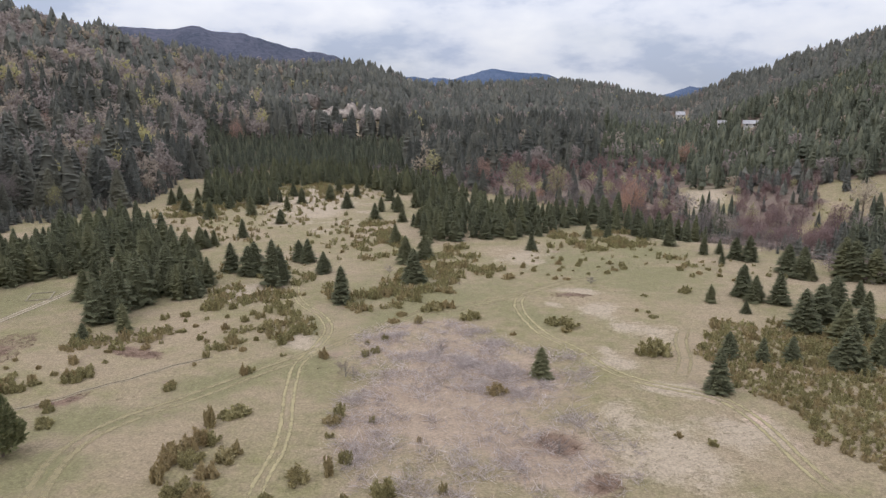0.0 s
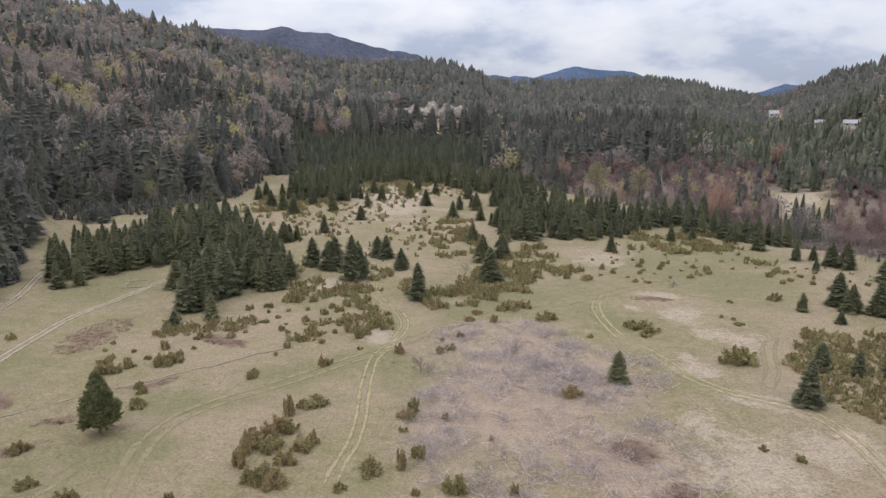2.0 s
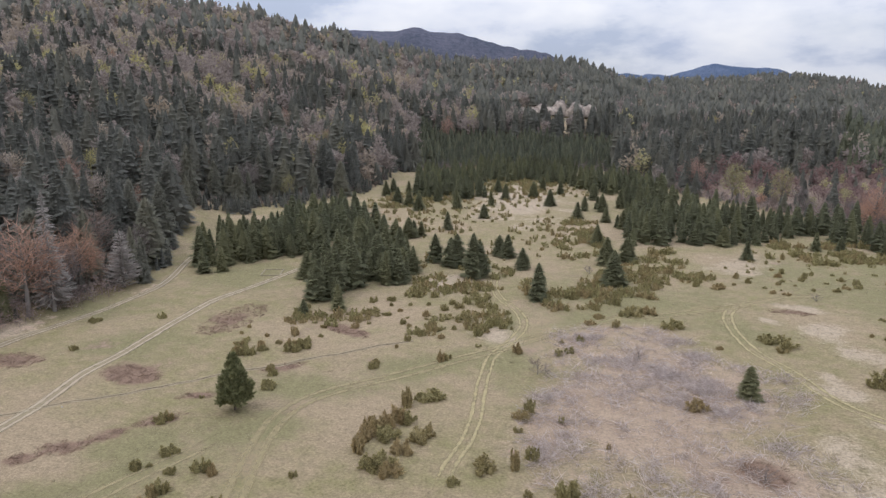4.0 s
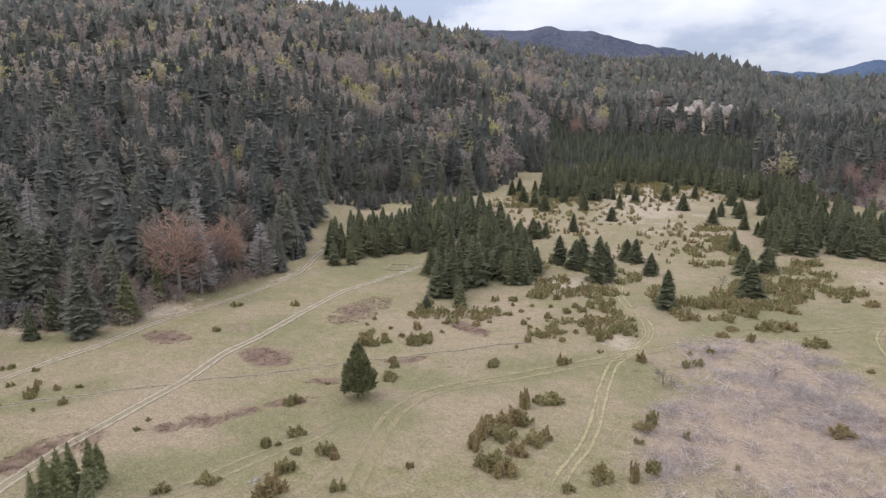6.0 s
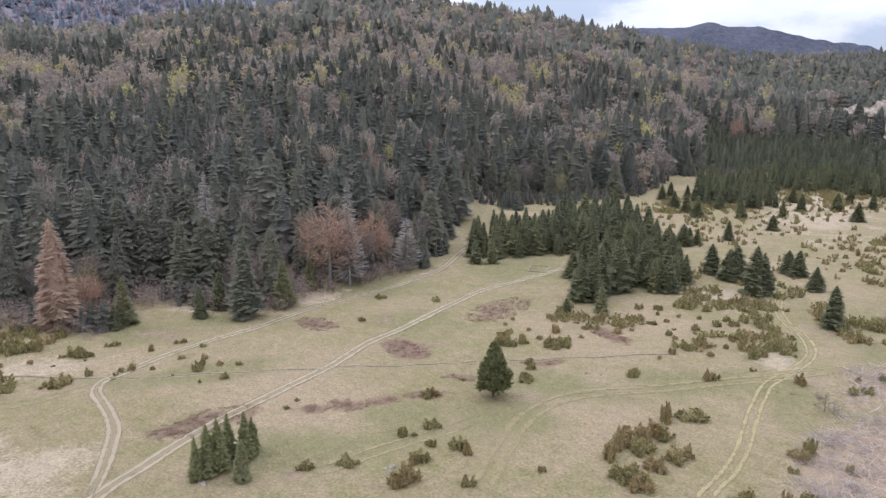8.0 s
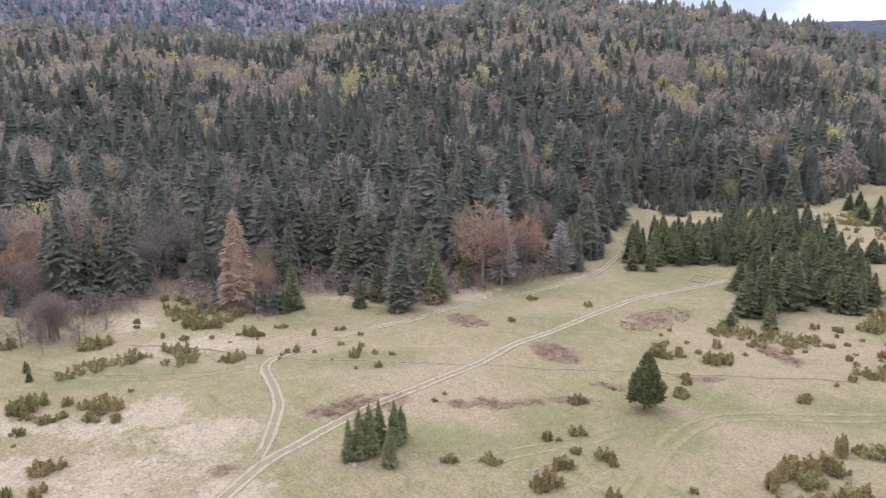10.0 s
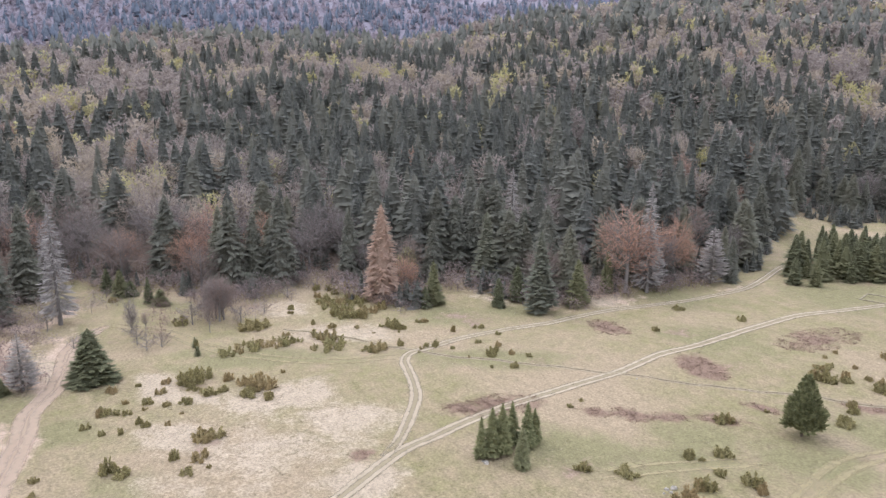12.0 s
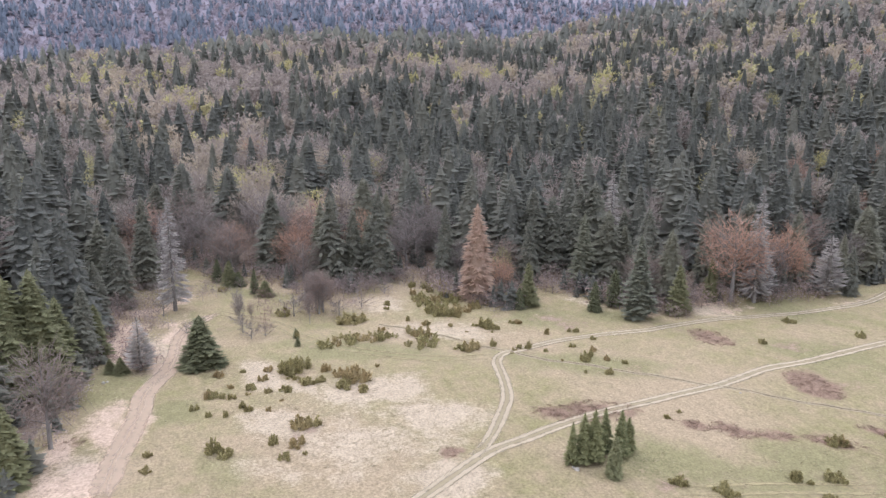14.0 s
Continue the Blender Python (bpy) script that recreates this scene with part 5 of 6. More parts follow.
JUNIPERS_C = [
    (-9.9, 64.4, 1.3, 1.9), (-11.4, 61.9, 1.1, 2.2), (-14.6, 60.9, 2.7, 1.4), (-5.6, 58.7, 2, 2.1),
    (-0.1, 58.9, 0.9, 1.3), (-9.2, 57.5, 0.7, 0.9), (-8.1, 73.4, 0.7, 1.1), (-2.6, 68.6, 0.5, 0.7),
    (6.9, 81.3, 2.5, 1.5), (11.1, 104.1, 0.9, 0.7), (18, 109.2, 2.3, 1.6), (20.4, 108.3, 3.2, 1.9),
    (19.7, 105.7, 1.7, 0.9), (30.8, 95.3, 4.2, 2.5), (47.1, 129.5, 2.6, 1.4), (40, 148.2, 1.6, 1.2),
    (25.8, 138.7, 1.4, 0.7), (38.4, 126.3, 1.1, 0.6), (36.2, 112.9, 1.4, 0.7), (35.9, 115.5, 0.8, 0.6),
    (34.3, 116.5, 0.8, 0.6), (13.6, 140.1, 2.4, 1.3), (4.4, 112.9, 3.5, 1.6), (-2.9, 117.2, 2, 1.3),
]
JUNIPERS_D = [
    (-0.9, 118.9, 3.5, 1.7), (1.1, 119.6, 2.7, 1.3), (-26.3, 72.4, 1.7, 2.5), (-24.5, 75.3, 2.9, 1.4),
    (-26.7, 68, 2.7, 2.3), (-25.4, 68.6, 2, 1.8), (-28.7, 66.5, 1.5, 1.5), (-27.6, 60.7, 1.6, 1.9),
    (-27.8, 63.3, 2.2, 1.7), (-25.8, 64.4, 2.6, 1.7), (-22.1, 64.8, 2.3, 1.5), (-21.7, 66.2, 1.2, 1.7),
    (-24.3, 58.9, 2.4, 1.8), (-23.2, 61.7, 2.1, 1.5), (-25.4, 57.5, 2.4, 1.5), (-22.8, 57.5, 2.4, 1.5),
    (29.2, 68, 1.1, 0.8), (26, 69.9, 0.8, 0.8), (-16.4, 57.4, 1.1, 1), (-27.6, 66.2, 2, 1.4), (-25.8, 74.8, 1.4, 1),
    (-89.8, 6.8, 2.7, 2.6), (-90.7, 5.5, 1.8, 1.9), (-91.1, 8.2, 1.9, 2.2),
]
JUNIPERS_E = [
    (-85, 14.6, 3.1, 2.7), (-82.8, 12.8, 2.1, 1.1), (-80.7, 14.9, 1.6, 1), (-87, 12.6, 1.6, 1.2), (-85.7, 8.4, 2, 1),
    (-88.6, 2.8, 1.1, 1), (-86.2, 1.2, 1.2, 1.1), (-84.3, 3.2, 0.9, 0.7), (-83.9, 5.6, 1.2, 0.8),
    (-84.9, -3.6, 1.4, 1.2), (-84.4, -2.2, 0.9, 0.8), (-83.8, -1.2, 0.9, 0.9), (-79.5, 0.6, 0.9, 0.9),
    (-78.7, -2, 0.7, 0.8), (-91.4, -3, 1.5, 0.9), (-73.3, 6, 2, 1.5), (-73.3, 7.4, 1.8, 1.2), (-69.2, 5.3, 1.5, 1.3),
    (-66.7, 3.9, 1.2, 0.9), (-70.1, 2.9, 0.9, 1.3), (-70.3, -3.1, 1.7, 1.7), (-69, -2.1, 1.5, 1),
    (-71.4, -9.7, 0.9, 0.7), (-68.1, -9.6, 1, 0.7),
]
JUNIPERS_F = [
    (-88.8, 18.2, 0.6, 0.8), (-67.1, 5.9, 0.5, 0.5), (-98.9, 38.8, 1.8, 1.7), (-98.5, 40.1, 0.9, 1),
    (-100.4, 44.6, 1.1, 0.9), (-100.8, 43.6, 1, 0.7), (-93.5, 51.5, 0.9, 1), (-93.6, 46.5, 0.7, 1.2),
    (-94, 50.6, 0.7, 0.7), (-91.6, 36.6, 0.9, 1.3), (-91.2, 33.1, 2.6, 1.6), (-91.7, 31.5, 1.5, 1),
    (-94.1, 27.8, 1.2, 0.8), (-89.3, 40, 0.9, 0.7), (-83, 48.3, 0.8, 1.1), (-81.1, 49.8, 0.8, 0.9),
    (-62.9, 47.1, 0.7, 0.6), (-63.8, 49.3, 0.6, 0.4), (-50.6, 39.6, 1.5, 1.1), (-47.6, 51, 1.3, 1), (-52, 60.6, 2, 1.2),
    (-78, 92.8, 1.5, 1.1), (-80.2, 76.2, 1.1, 1), (-47.8, 43, 1.8, 1.1),
]
JUNIPERS_G = [
    (-88.9, 38.9, 0.7, 0.6), (-103.5, 8.7, 0.7, 1.5), (-110, 20.1, 1.4, 1.3), (-116.6, 7.6, 2.4, 1.5),
    (-109.7, 17.2, 3.5, 1.8), (-109.1, 19, 2.9, 1.4), (-135.6, -2.2, 1.4, 1.4), (-117.1, 26.1, 1, 1),
    (-87.6, 87.5, 1.9, 0.9), (-87, 88.5, 1.1, 0.7),
    (-122.5, 32.6, 1.4, 1.3), (-119.2, 33.3, 2.2, 1.6), (-123.1, 36.1, 1.4, 1.5), (-116.3, 35.2, 1.8, 1.2),
    (-119.6, 37.9, 2.1, 1.2), (-115.4, 38.1, 1.7, 1.6), (-116.9, 40, 1.8, 1.6), (-110.4, 32.3, 2.1, 2),
    (-108, 33.1, 1.6, 1.7), (-108, 34.8, 2.1, 1.4), (-106.5, 36.2, 1.3, 2), (-109.1, 38.6, 1.6, 1.4),
    (-100.5, 39, 2.3, 1.6), (-110.5, 40.7, 1.8, 1.8), (-127.2, 33.4, 1.3, 1.7), (-126, 35.9, 1.7, 1.2),
    (-124.6, 38.9, 2, 1.9),
]
JUNIPERS = JUNIPERS_A + JUNIPERS_B + JUNIPERS_C + JUNIPERS_D + JUNIPERS_E + JUNIPERS_F + JUNIPERS_G

for k, (x, y, w, h) in enumerate(JUNIPERS):
    plant(JUNIPER_KINDS[k % 6], x, y, h * 1.15, w * 1.3, group="junipers on the pasture", sink=0.03)
# dense juniper thickets: four corners each
THICKETS_A = [
    (-18.3, 123.2, -29.2, 135.5, -30, 145.1, -12.3, 116.1), (-15.6, 127.1, -8.5, 117.8, 11.8, 145.1, 2.3, 172.1),
    (-15.8, 150.3, -27.5, 200.7, -15.5, 221.6, -9.1, 168.6), (-16.6, 117.8, -9.5, 117.8, -6.9, 127.1, -16.1, 131.2),
    (-44.4, 119.6, -27.3, 116.1, -28.6, 127.1, -43.5, 133.3), (-34.2, 97.6, -26.9, 98.9, -21.1, 106.8, -27.5, 112.9),
    (-57.6, 94.1, -45.5, 96.4, -47.3, 106.8, -59.7, 104.1), (24, 172.1, 37.7, 162.1, 59.9, 175.7, 35.4, 196.1),
    (52, 147.7, 58.9, 146.1, 61.3, 156, 54.4, 159), (41, 104.1, 37.3, 82.1, 41, 71.3, 58.2, 109.8),
    (58.2, 109.8, 41, 71.3, 43.5, 57.7, 77.1, 109.8), (41.5, 105.4, 47.6, 98.9, 50.3, 106.8, 45, 109.8),
]
THICKETS_B = [
    (-90.2, 210.6, -72.6, 216, -74.6, 262.1, -99.1, 247.1), (-74.6, 262.1, -41.1, 270.3, -37.9, 320, -75.9, 324.8),
    (38.4, 165.3, 50.5, 168.6, 55, 196.1, 41.9, 196.1), (-48, 140.1, -37.3, 140.1, -38.6, 150.3, -49.7, 153.1),
    (-113.6, 31.5, -106.8, 36.6, -115.3, 37.9, -122.9, 33), (-100.3, 14.7, -93.9, 26, -98.3, 27.2, -104, 16.2),
]
THICKETS = THICKETS_A + THICKETS_B

_shapes = [juniper(130 + k, 5, 15, 0.15) for k in range(6)]
for z, quad in enumerate(THICKETS):
    rng = np.random.default_rng(int(abs(quad[1]) * 10))
    spots = np.array(scatter(quad, 1.1 if z in (9, 10) else 1.35, rng, 40))
    keep = waves(spots[:, 0], spots[:, 1], 11.0, 0.4) > (-1.2 if z in (9, 10) else 0.1 if math.hypot(quad[0], quad[1]) > 145 else -0.3)
    spots = spots[keep]
    if not len(spots):
        continue
    w = rng.uniform(1.3, 2.5, len(spots)) if z in (9, 10) else rng.uniform(1.7, 3.4, len(spots))
    rows = np.stack([spots[:, 0], spots[:, 1], w, w * rng.uniform(0.4, 0.75, len(spots)), rng.uniform(0, 6.28, len(spots))], 1)
    me = planted(_shapes, rows, M_THICKET, "juniper_thicket", sink=0.03)
    tagged(new("juniper_thicket", me), "dense low thicket of olive-brown junipers", "juniper thicket", "juniper thickets", "stuff")

# junipers scattered more thinly: four corners each
SPARSE_A = [
    (-82.4, 191.6, -51.6, 168.6, -32.2, 270.3, -81.3, 270.3), (-79, 262.1, -72.2, 308.7, -35.8, 324.8, -18.2, 262.1),
    (-42.3, 145.1, -23.4, 150.3, -10.7, 200.7, -33.9, 221.6), (-46.8, 101.4, -19.2, 98.9, -21.7, 112.9, -45.8, 117.8),
    (10.2, 140.1, 25.7, 140.1, 56.8, 162.1, 25.5, 183.3), (48.6, 145.1, 62.9, 135.5, 75.7, 145.1, 59.5, 162.1),
    (-59.9, 89.8, -42, 91.9, -46.8, 101.4, -60, 101.4), (-35, 87.8, -25.8, 97, -26.6, 105.4, -38.3, 100.3),
    (-79.8, -4.5, -78.2, 8.5, -88.6, 17.6, -93, -3.3), (-102.6, 11.6, -110.1, 26, -102, 41.5, -93.9, 30.9),
    (-84.9, 36.4, -78.3, 50.5, -86.7, 53.8, -90.4, 40.5), (86.2, 227.5, 92.8, 216, 109.8, 262.1, 98.6, 270.3),
]
SPARSE_B = [
    (97.7, 183.3, 110, 168.6, 144.5, 221.6, 127.3, 233.6),
]
SPARSE = SPARSE_A + SPARSE_B

_loose = []
for k, quad in enumerate(SPARSE):
    rng = np.random.default_rng(500 + k)
    for x, y in scatter(quad, 2.7, rng, 12, 6.0):
        w = rng.uniform(0.7, 2.6) if k < 3 else rng.uniform(0.5, 1.9)
        _loose.append((x, y, w, w * rng.uniform(0.5, 1.0), rng.uniform(0, 6.28)))
_loose.sort(key=lambda q: math.hypot(q[0], q[1]))
for k, (x, y, w, h, turn) in enumerate(_loose[:130]):
    plant(JUNIPER_KINDS[k % 6], x, y, h, w, group="junipers on the pasture", sink=0.03)
tagged(new("juniper_scrub", planted(_shapes, _loose[130:], M_THICKET, "juniper_scrub", sink=0.03)), "scattered olive-brown junipers on dry turf", "junipers", kind="stuff")

# ---- the woods ----


def wood_places(lo, hi, az0, az1, gap, seed):
    """Jittered rings of tree places between two radii."""
    rng = np.random.default_rng(seed)
    out = []
    r = lo
    while r < hi:
        n = max(3, int(r * np.radians(az1 - az0) / gap))
        az = np.radians(np.linspace(az0, az1, n, endpoint=False) + rng.uniform(-0.45, 0.45, n) * (az1 - az0) / n)
        rr = r + rng.uniform(-0.5, 0.5, n) * gap
        out.append(np.stack([-rr * np.sin(az), rr * np.cos(az)], 1))
        r += gap * 0.95
    p = np.vstack(out)
    if lo > 400:
        n = int(0.5 * np.radians(az1 - az0) * (hi ** 2 - lo ** 2) / gap ** 2)
        az, rr = np.radians(rng.uniform(az0, az1, n)), np.sqrt(rng.uniform(lo ** 2, hi ** 2, n))
        p = np.stack([-rr * np.sin(az), rr * np.cos(az)], 1)
    az, rad = np.degrees(np.arctan2(-p[:, 0], p[:, 1])), np.hypot(p[:, 0], p[:, 1])
    for mid, half, r0, r1 in CLEARINGS:
        bare = (abs(az - mid) < half * (1 + 0.3 * waves(p[:, 0], p[:, 1], 25.0))) & (rad > r0) & (rad < r1) & (rng.uniform(0, 1, len(p)) > 0.05)
        p, az, rad = p[~bare], az[~bare], rad[~bare]
    return p, rng


def broadleaf_share(x, y):
    """How likely a tree of the wood is a broadleaf at this place, and whether it is one of the red valley trees."""
    az, r = np.degrees(np.arctan2(-x, y)), np.hypot(x, y)
    clump = waves(x, y, 120.0, 0.7) + 0.9 * waves(x, y, 43.0, 2.1) + 0.7 * waves(x, y, 21.0, 1.4)
    west = smooth01((az - 76) / 12)
    upper = smooth01((r - 430 + 120 * smooth01((az - 28) / 7) - 30 * smooth01((az - 46) / 10) + 50 * west) / 130) * smooth01((az - 19) / 10)
    cut = 0.72 - 0.72 * upper - 0.15 * west * (1 - smooth01((r - 420) / 150)) - 0.12 * smooth01((az - 46) / 20) + 0.9 * smooth01((14 - az) / 10)
    share = 0.06 + (0.06 + 0.16 * smooth01((r - 260) / 120)) * smooth01((az - 6) / 14) + 0.11 * upper + (0.1 + 0.2 * (1 - smooth01((r - 290) / 60))) * west + 0.22 * smooth01((az - 16) / 6) * (1 - smooth01((az - 44) / 8)) * smooth01((r - 430) / 120) + 0.56 * smooth01((clump - cut + 0.22) / 0.44)
    reach = np.where(az > -20, 350.0, 292.0) + 25 * waves(x, y, 70.0, 2.2)
    strip = smooth01((-az - 1 + 2.5 * waves(x, y, 60.0, 1.2)) / 4) * smooth01((az + 32) / 3) * (1 - 0.8 * smooth01((-az - 18.5) / 1.5) * smooth01((az + 24) / 1.5))
    valley = strip * (1 - smooth01((r - reach + 20) / 40))
    share = share * (1 - valley) + valley * 0.8
    share = share * (1 - 0.85 * smooth01((az - 96) / 6) * (r < 230))
    return np.clip(share, 0, 0.9) * (1 - in_stand(x, y)), valley


def in_stand(x, y):
    """The even young stand of spruce above the top of the pasture."""
    az, r = np.degrees(np.arctan2(-x, y)), np.hypot(x, y)
    return ((az > 3) & (az < 19) & (r < 470 + 20 * waves(x, y, 60.0))).astype(float)


SPRUCE_EDGE = [spruce(200 + k, 34, 12, 0.2 + 0.015 * k, 0.04, 0.6, 0.68, 0.55, 2, 0.2, 0.66) for k in range(4)]
SPRUCE_NEAR = [spruce(210 + k, 17, 9, 0.19 + 0.014 * k, 0.08, 0.65, 0.68, 0.55, 1, 0.3, 0.6) for k in range(5)]
SPRUCE_MID = [spruce(220 + k, 10, 7, 0.185 + 0.014 * k, 0.2, 0.65, 0.68, 0.55, 1, 0.4, 0.6, 5) for k in range(6)]
SPRUCE_FAR = [tiers(240 + k, 5, 7, 0.18 + 0.014 * (k % 4), 0.25) for k in range(8)]
BARE_NEAR = [join([broadleaf(260 + k, 9, 30, 0.006, 0.33)[0], twig_cloud(264 + k, 70, 0.003, 0.33), puff(268 + k, 420, 0.036, 0.28, 0.38, 0.55, 12, 0.26)]) for k in range(4)]
BARE_MID = [puff(270 + k, 150, 0.054, 0.23 + 0.015 * k, 0.38, 0.55, 10, 0.5) for k in range(5)]
BARE_FAR = [puff(280 + k, 56, 0.09, 0.24 + 0.012 * k, slim=0.55) for k in range(6)]
SPRUCE_DIM = [tiers(250 + k, 3, 5, 0.17 + 0.012 * k, 0.1) for k in range(6)]
BARE_DIM = [puff(310 + k, 14, 0.2, 0.36) for k in range(4)]
BUD_NEAR = [join([broadleaf(296 + k, 7, 20, 0.006, 0.3)[0], puff(290 + k, 320, 0.034, 0.27, lobes=11, slim=0.3)]) for k in range(3)]
BUD_FAR = [puff(300 + k, 50, 0.085, 0.25) for k in range(4)]



def build_woods(tag, lo, hi, az0, az1, gap, seed, spruce, bare, bud, label, singles=0, needles=None, twigs=None):
    p, rng = wood_places(lo, hi, az0, az1, gap, seed)
    depth = wood_depth(p[:, 0], p[:, 1])
    az, r = np.degrees(np.arctan2(-p[:, 0], p[:, 1])), np.hypot(p[:, 0], p[:, 1])
    crest = table(RIDGE, az, 1, 2.0)
    rise = np.degrees(np.arctan2(ground_z(p[:, 0], p[:, 1]) - EYE, r))
    high = (tag == "second") & (rise + 0.4 * waves(p[:, 0], p[:, 1], 140.0, 0.8) + 0.9 * rng.normal(size=len(p)) > 7.3)
    taken = np.array([q[:2] for q in (*EDGE_SPRUCES, *SILVER_FIRS, *BARE_TREES, *RUSSET_TREES, *LARCHES, *GREY_LARCHES, *GREEN_SPRUCES)])
    clear = np.min(np.hypot(p[:, None, 0] - taken[None, :, 0], p[:, None, 1] - taken[None, :, 1]), 1) > 4.2 if tag == "near" else np.ones(len(p), bool)
    keep = clear & (depth > 2) & ~high & ((r < crest + 70) | (tag in ("second", "behind")))
    p, depth = p[keep], depth[keep]
    share, valley = broadleaf_share(p[:, 0], p[:, 1])
    stand = in_stand(p[:, 0], p[:, 1]) > 0
    pick = rng.uniform(0, 1, len(p))
    warm = np.clip(0.45 + 0.5 * waves(p[:, 0], p[:, 1], 75.0, 3.1) + 0.2 * rng.normal(size=len(p)), 0, 1)
    kind = np.where(pick < share, np.where(rng.uniform(0, 1, len(p)) < 0.04 + 0.24 * warm ** 2, 2, 1), 0)
    h = np.where(kind == 0, rng.uniform(13, 22, len(p)) * (1 + 0.22 * smooth01((r[keep] - 380) / 150) * smooth01((az[keep] - 17) / 5)), rng.uniform(12, 16.5, len(p)) * (1 + 0.22 * smooth01((r[keep] - 270) / 120)))
    h = h * (0.75 + 0.25 * smooth01(depth / 25)) * (1 - 0.5 * valley) * np.where((az[keep] < -14) & (r[keep] > 255), 0.64, 1.0) * np.where((az[keep] < -13) & (r[keep] <= 255) & (kind == 0), 0.55, 1.0)
    if tag == "second":
        kind = np.where(waves(p[:, 0], p[:, 1], 90.0, 1.1) + 0.8 * rng.normal(size=len(p)) > -0.1, 1, 0)
        h = np.where(kind == 0, h, h * 0.7)
    h = np.where(stand, rng.uniform(8, 11, len(p)), h)
    planted_slope = (az[keep] < -13) & (r[keep] < 560)
    stand = stand | (planted_slope & (valley < 0.4))
    kind = np.where((kind == 1) & (valley > 0.4), 3, np.where((kind == 0) & stand, 4, kind))
    w = np.where((kind == 0) | (kind == 4), h * rng.uniform(0.95, 1.5, len(p)), h * rng.uniform(1.0, 1.35, len(p)))
    w = w * np.where(planted_slope & (kind == 4), 0.78, 1.0)
    rows = np.stack([p[:, 0], p[:, 1], w, h, rng.uniform(0, 6.28, len(p))], 1)
    free = np.ones(len(p), bool)
    edge = (depth < 26) & np.isin(tag, ("near", "mid"))
    if singles:
        first = np.argsort(depth)[:singles]
        free[first] = False
        for i in first:
            x, y, ww, hh, _ = rows[i]
            if kind[i] in (0, 4):
                fresh = math.degrees(math.atan2(-x, y)) > 100.5 and i % 4
                plant(GREENS[i % 2] if fresh else TALL_SPRUCES[i % 4], x, y, hh, ww, group="trees along the wood's edge", sink=0.2)
            else:
                plant((RUSSETS[i % 2] if i % 7 == 0 else BARES[i % 3]) if kind[i] in (1, 3) else BUDDINGS[i % 2], x, y, hh, ww, group="trees along the wood's edge", sink=0.2)
    sel = (kind == 0) & free & edge
    if sel.any():
        me = planted(SPRUCE_EDGE, rows[sel], M_WOODS, "spruce_edge", rng.uniform(0, 1, sel.sum()))
        tagged(new("spruce_edge", me), "dark spruces with boughs to the ground along the wood's edge", "woods", "woods", "stuff")
    for code, shapes, mat, nm, lb in ((0, spruce, needles or M_WOODS, "spruce_wood", "dark spruces"), (1, bare, twigs or M_WOODTWIGS, "bare_wood", "leafless grey-brown broadleaf trees"),
                                      (2, bud, twigs or M_WOODBUDS, "budding_wood", "yellow-green budding trees"),
                                      (3, bare, M_REDTWIGS, "valley_wood", "red-brown leafless trees"), (4, spruce, M_STAND, "spruce_stand", "even young spruces")):
        sel = (kind == code) & free & ~((code == 0) & edge)
        if sel.any():
            me = planted(shapes, rows[sel], mat, nm, warm[sel] if code in (1, 2) else rng.uniform(0, 1, sel.sum()))
            tagged(new(nm, me), lb + " " + label, "woods", "woods", "stuff")


build_woods("near", 66, 270, -40, 112, 7.2, 1, SPRUCE_NEAR, BARE_NEAR, BUD_NEAR, "at the foot of the hills", 110)
build_woods("mid", 270, 560, -38, 112, 7.7, 2, SPRUCE_MID, BARE_MID, BARE_MID[:3], "on the lower slopes")
build_woods("far", 560, 1000, -36, 112, 8.2, 3, SPRUCE_FAR, BARE_FAR, BUD_FAR, "covering the upper slopes")
build_woods("ridge", 1000, 1230, -30, 8, 8.5, 4, SPRUCE_FAR, BARE_FAR, BUD_FAR, "on the valley ridge")
# these trees take the blue and lilac haze-tinted materials
build_woods("second", 790, 1650, 44, 112, 9.8, 5, SPRUCE_DIM, BARE_DIM, BARE_DIM, "on the second ridge, tinted for haze", 0, M_HAZEWOODS, M_HAZETWIGS)
build_woods("slope", 275, 720, -38, -13, 6.6, 12, SPRUCE_FAR, BARE_FAR, BUD_FAR, "on the valley side")
build_woods("vale", 196, 300, -34, -13, 5.2, 14, SPRUCE_NEAR, BARE_NEAR, BUD_NEAR, "in the side valley")
build_woods("behind", 70, 480, 112, 320, 21.0, 6, SPRUCE_FAR, BARE_FAR, BUD_FAR, "behind the pasture")


# the even stand of young spruces above the pasture's top
_p, _r = wood_places(372, 460, 3, 20, 4.0, 8)
_p = _p[(wood_depth(_p[:, 0], _p[:, 1]) > 3 + 10 * waves(_p[:, 0], _p[:, 1], 40.0, 0.3)) & (_r.uniform(0, 1, len(_p)) < 0.9)]
_h = _r.uniform(5.0, 10.0, len(_p))
tagged(new("spruce_stand", planted(SPRUCE_MID, np.stack([_p[:, 0], _p[:, 1], _h * 1.1, _h, _r.uniform(0, 6.28, len(_p))], 1), M_STAND, "spruce_stand")),
       "even stand of young green spruces above the pasture", "woods", "woods", "stuff")
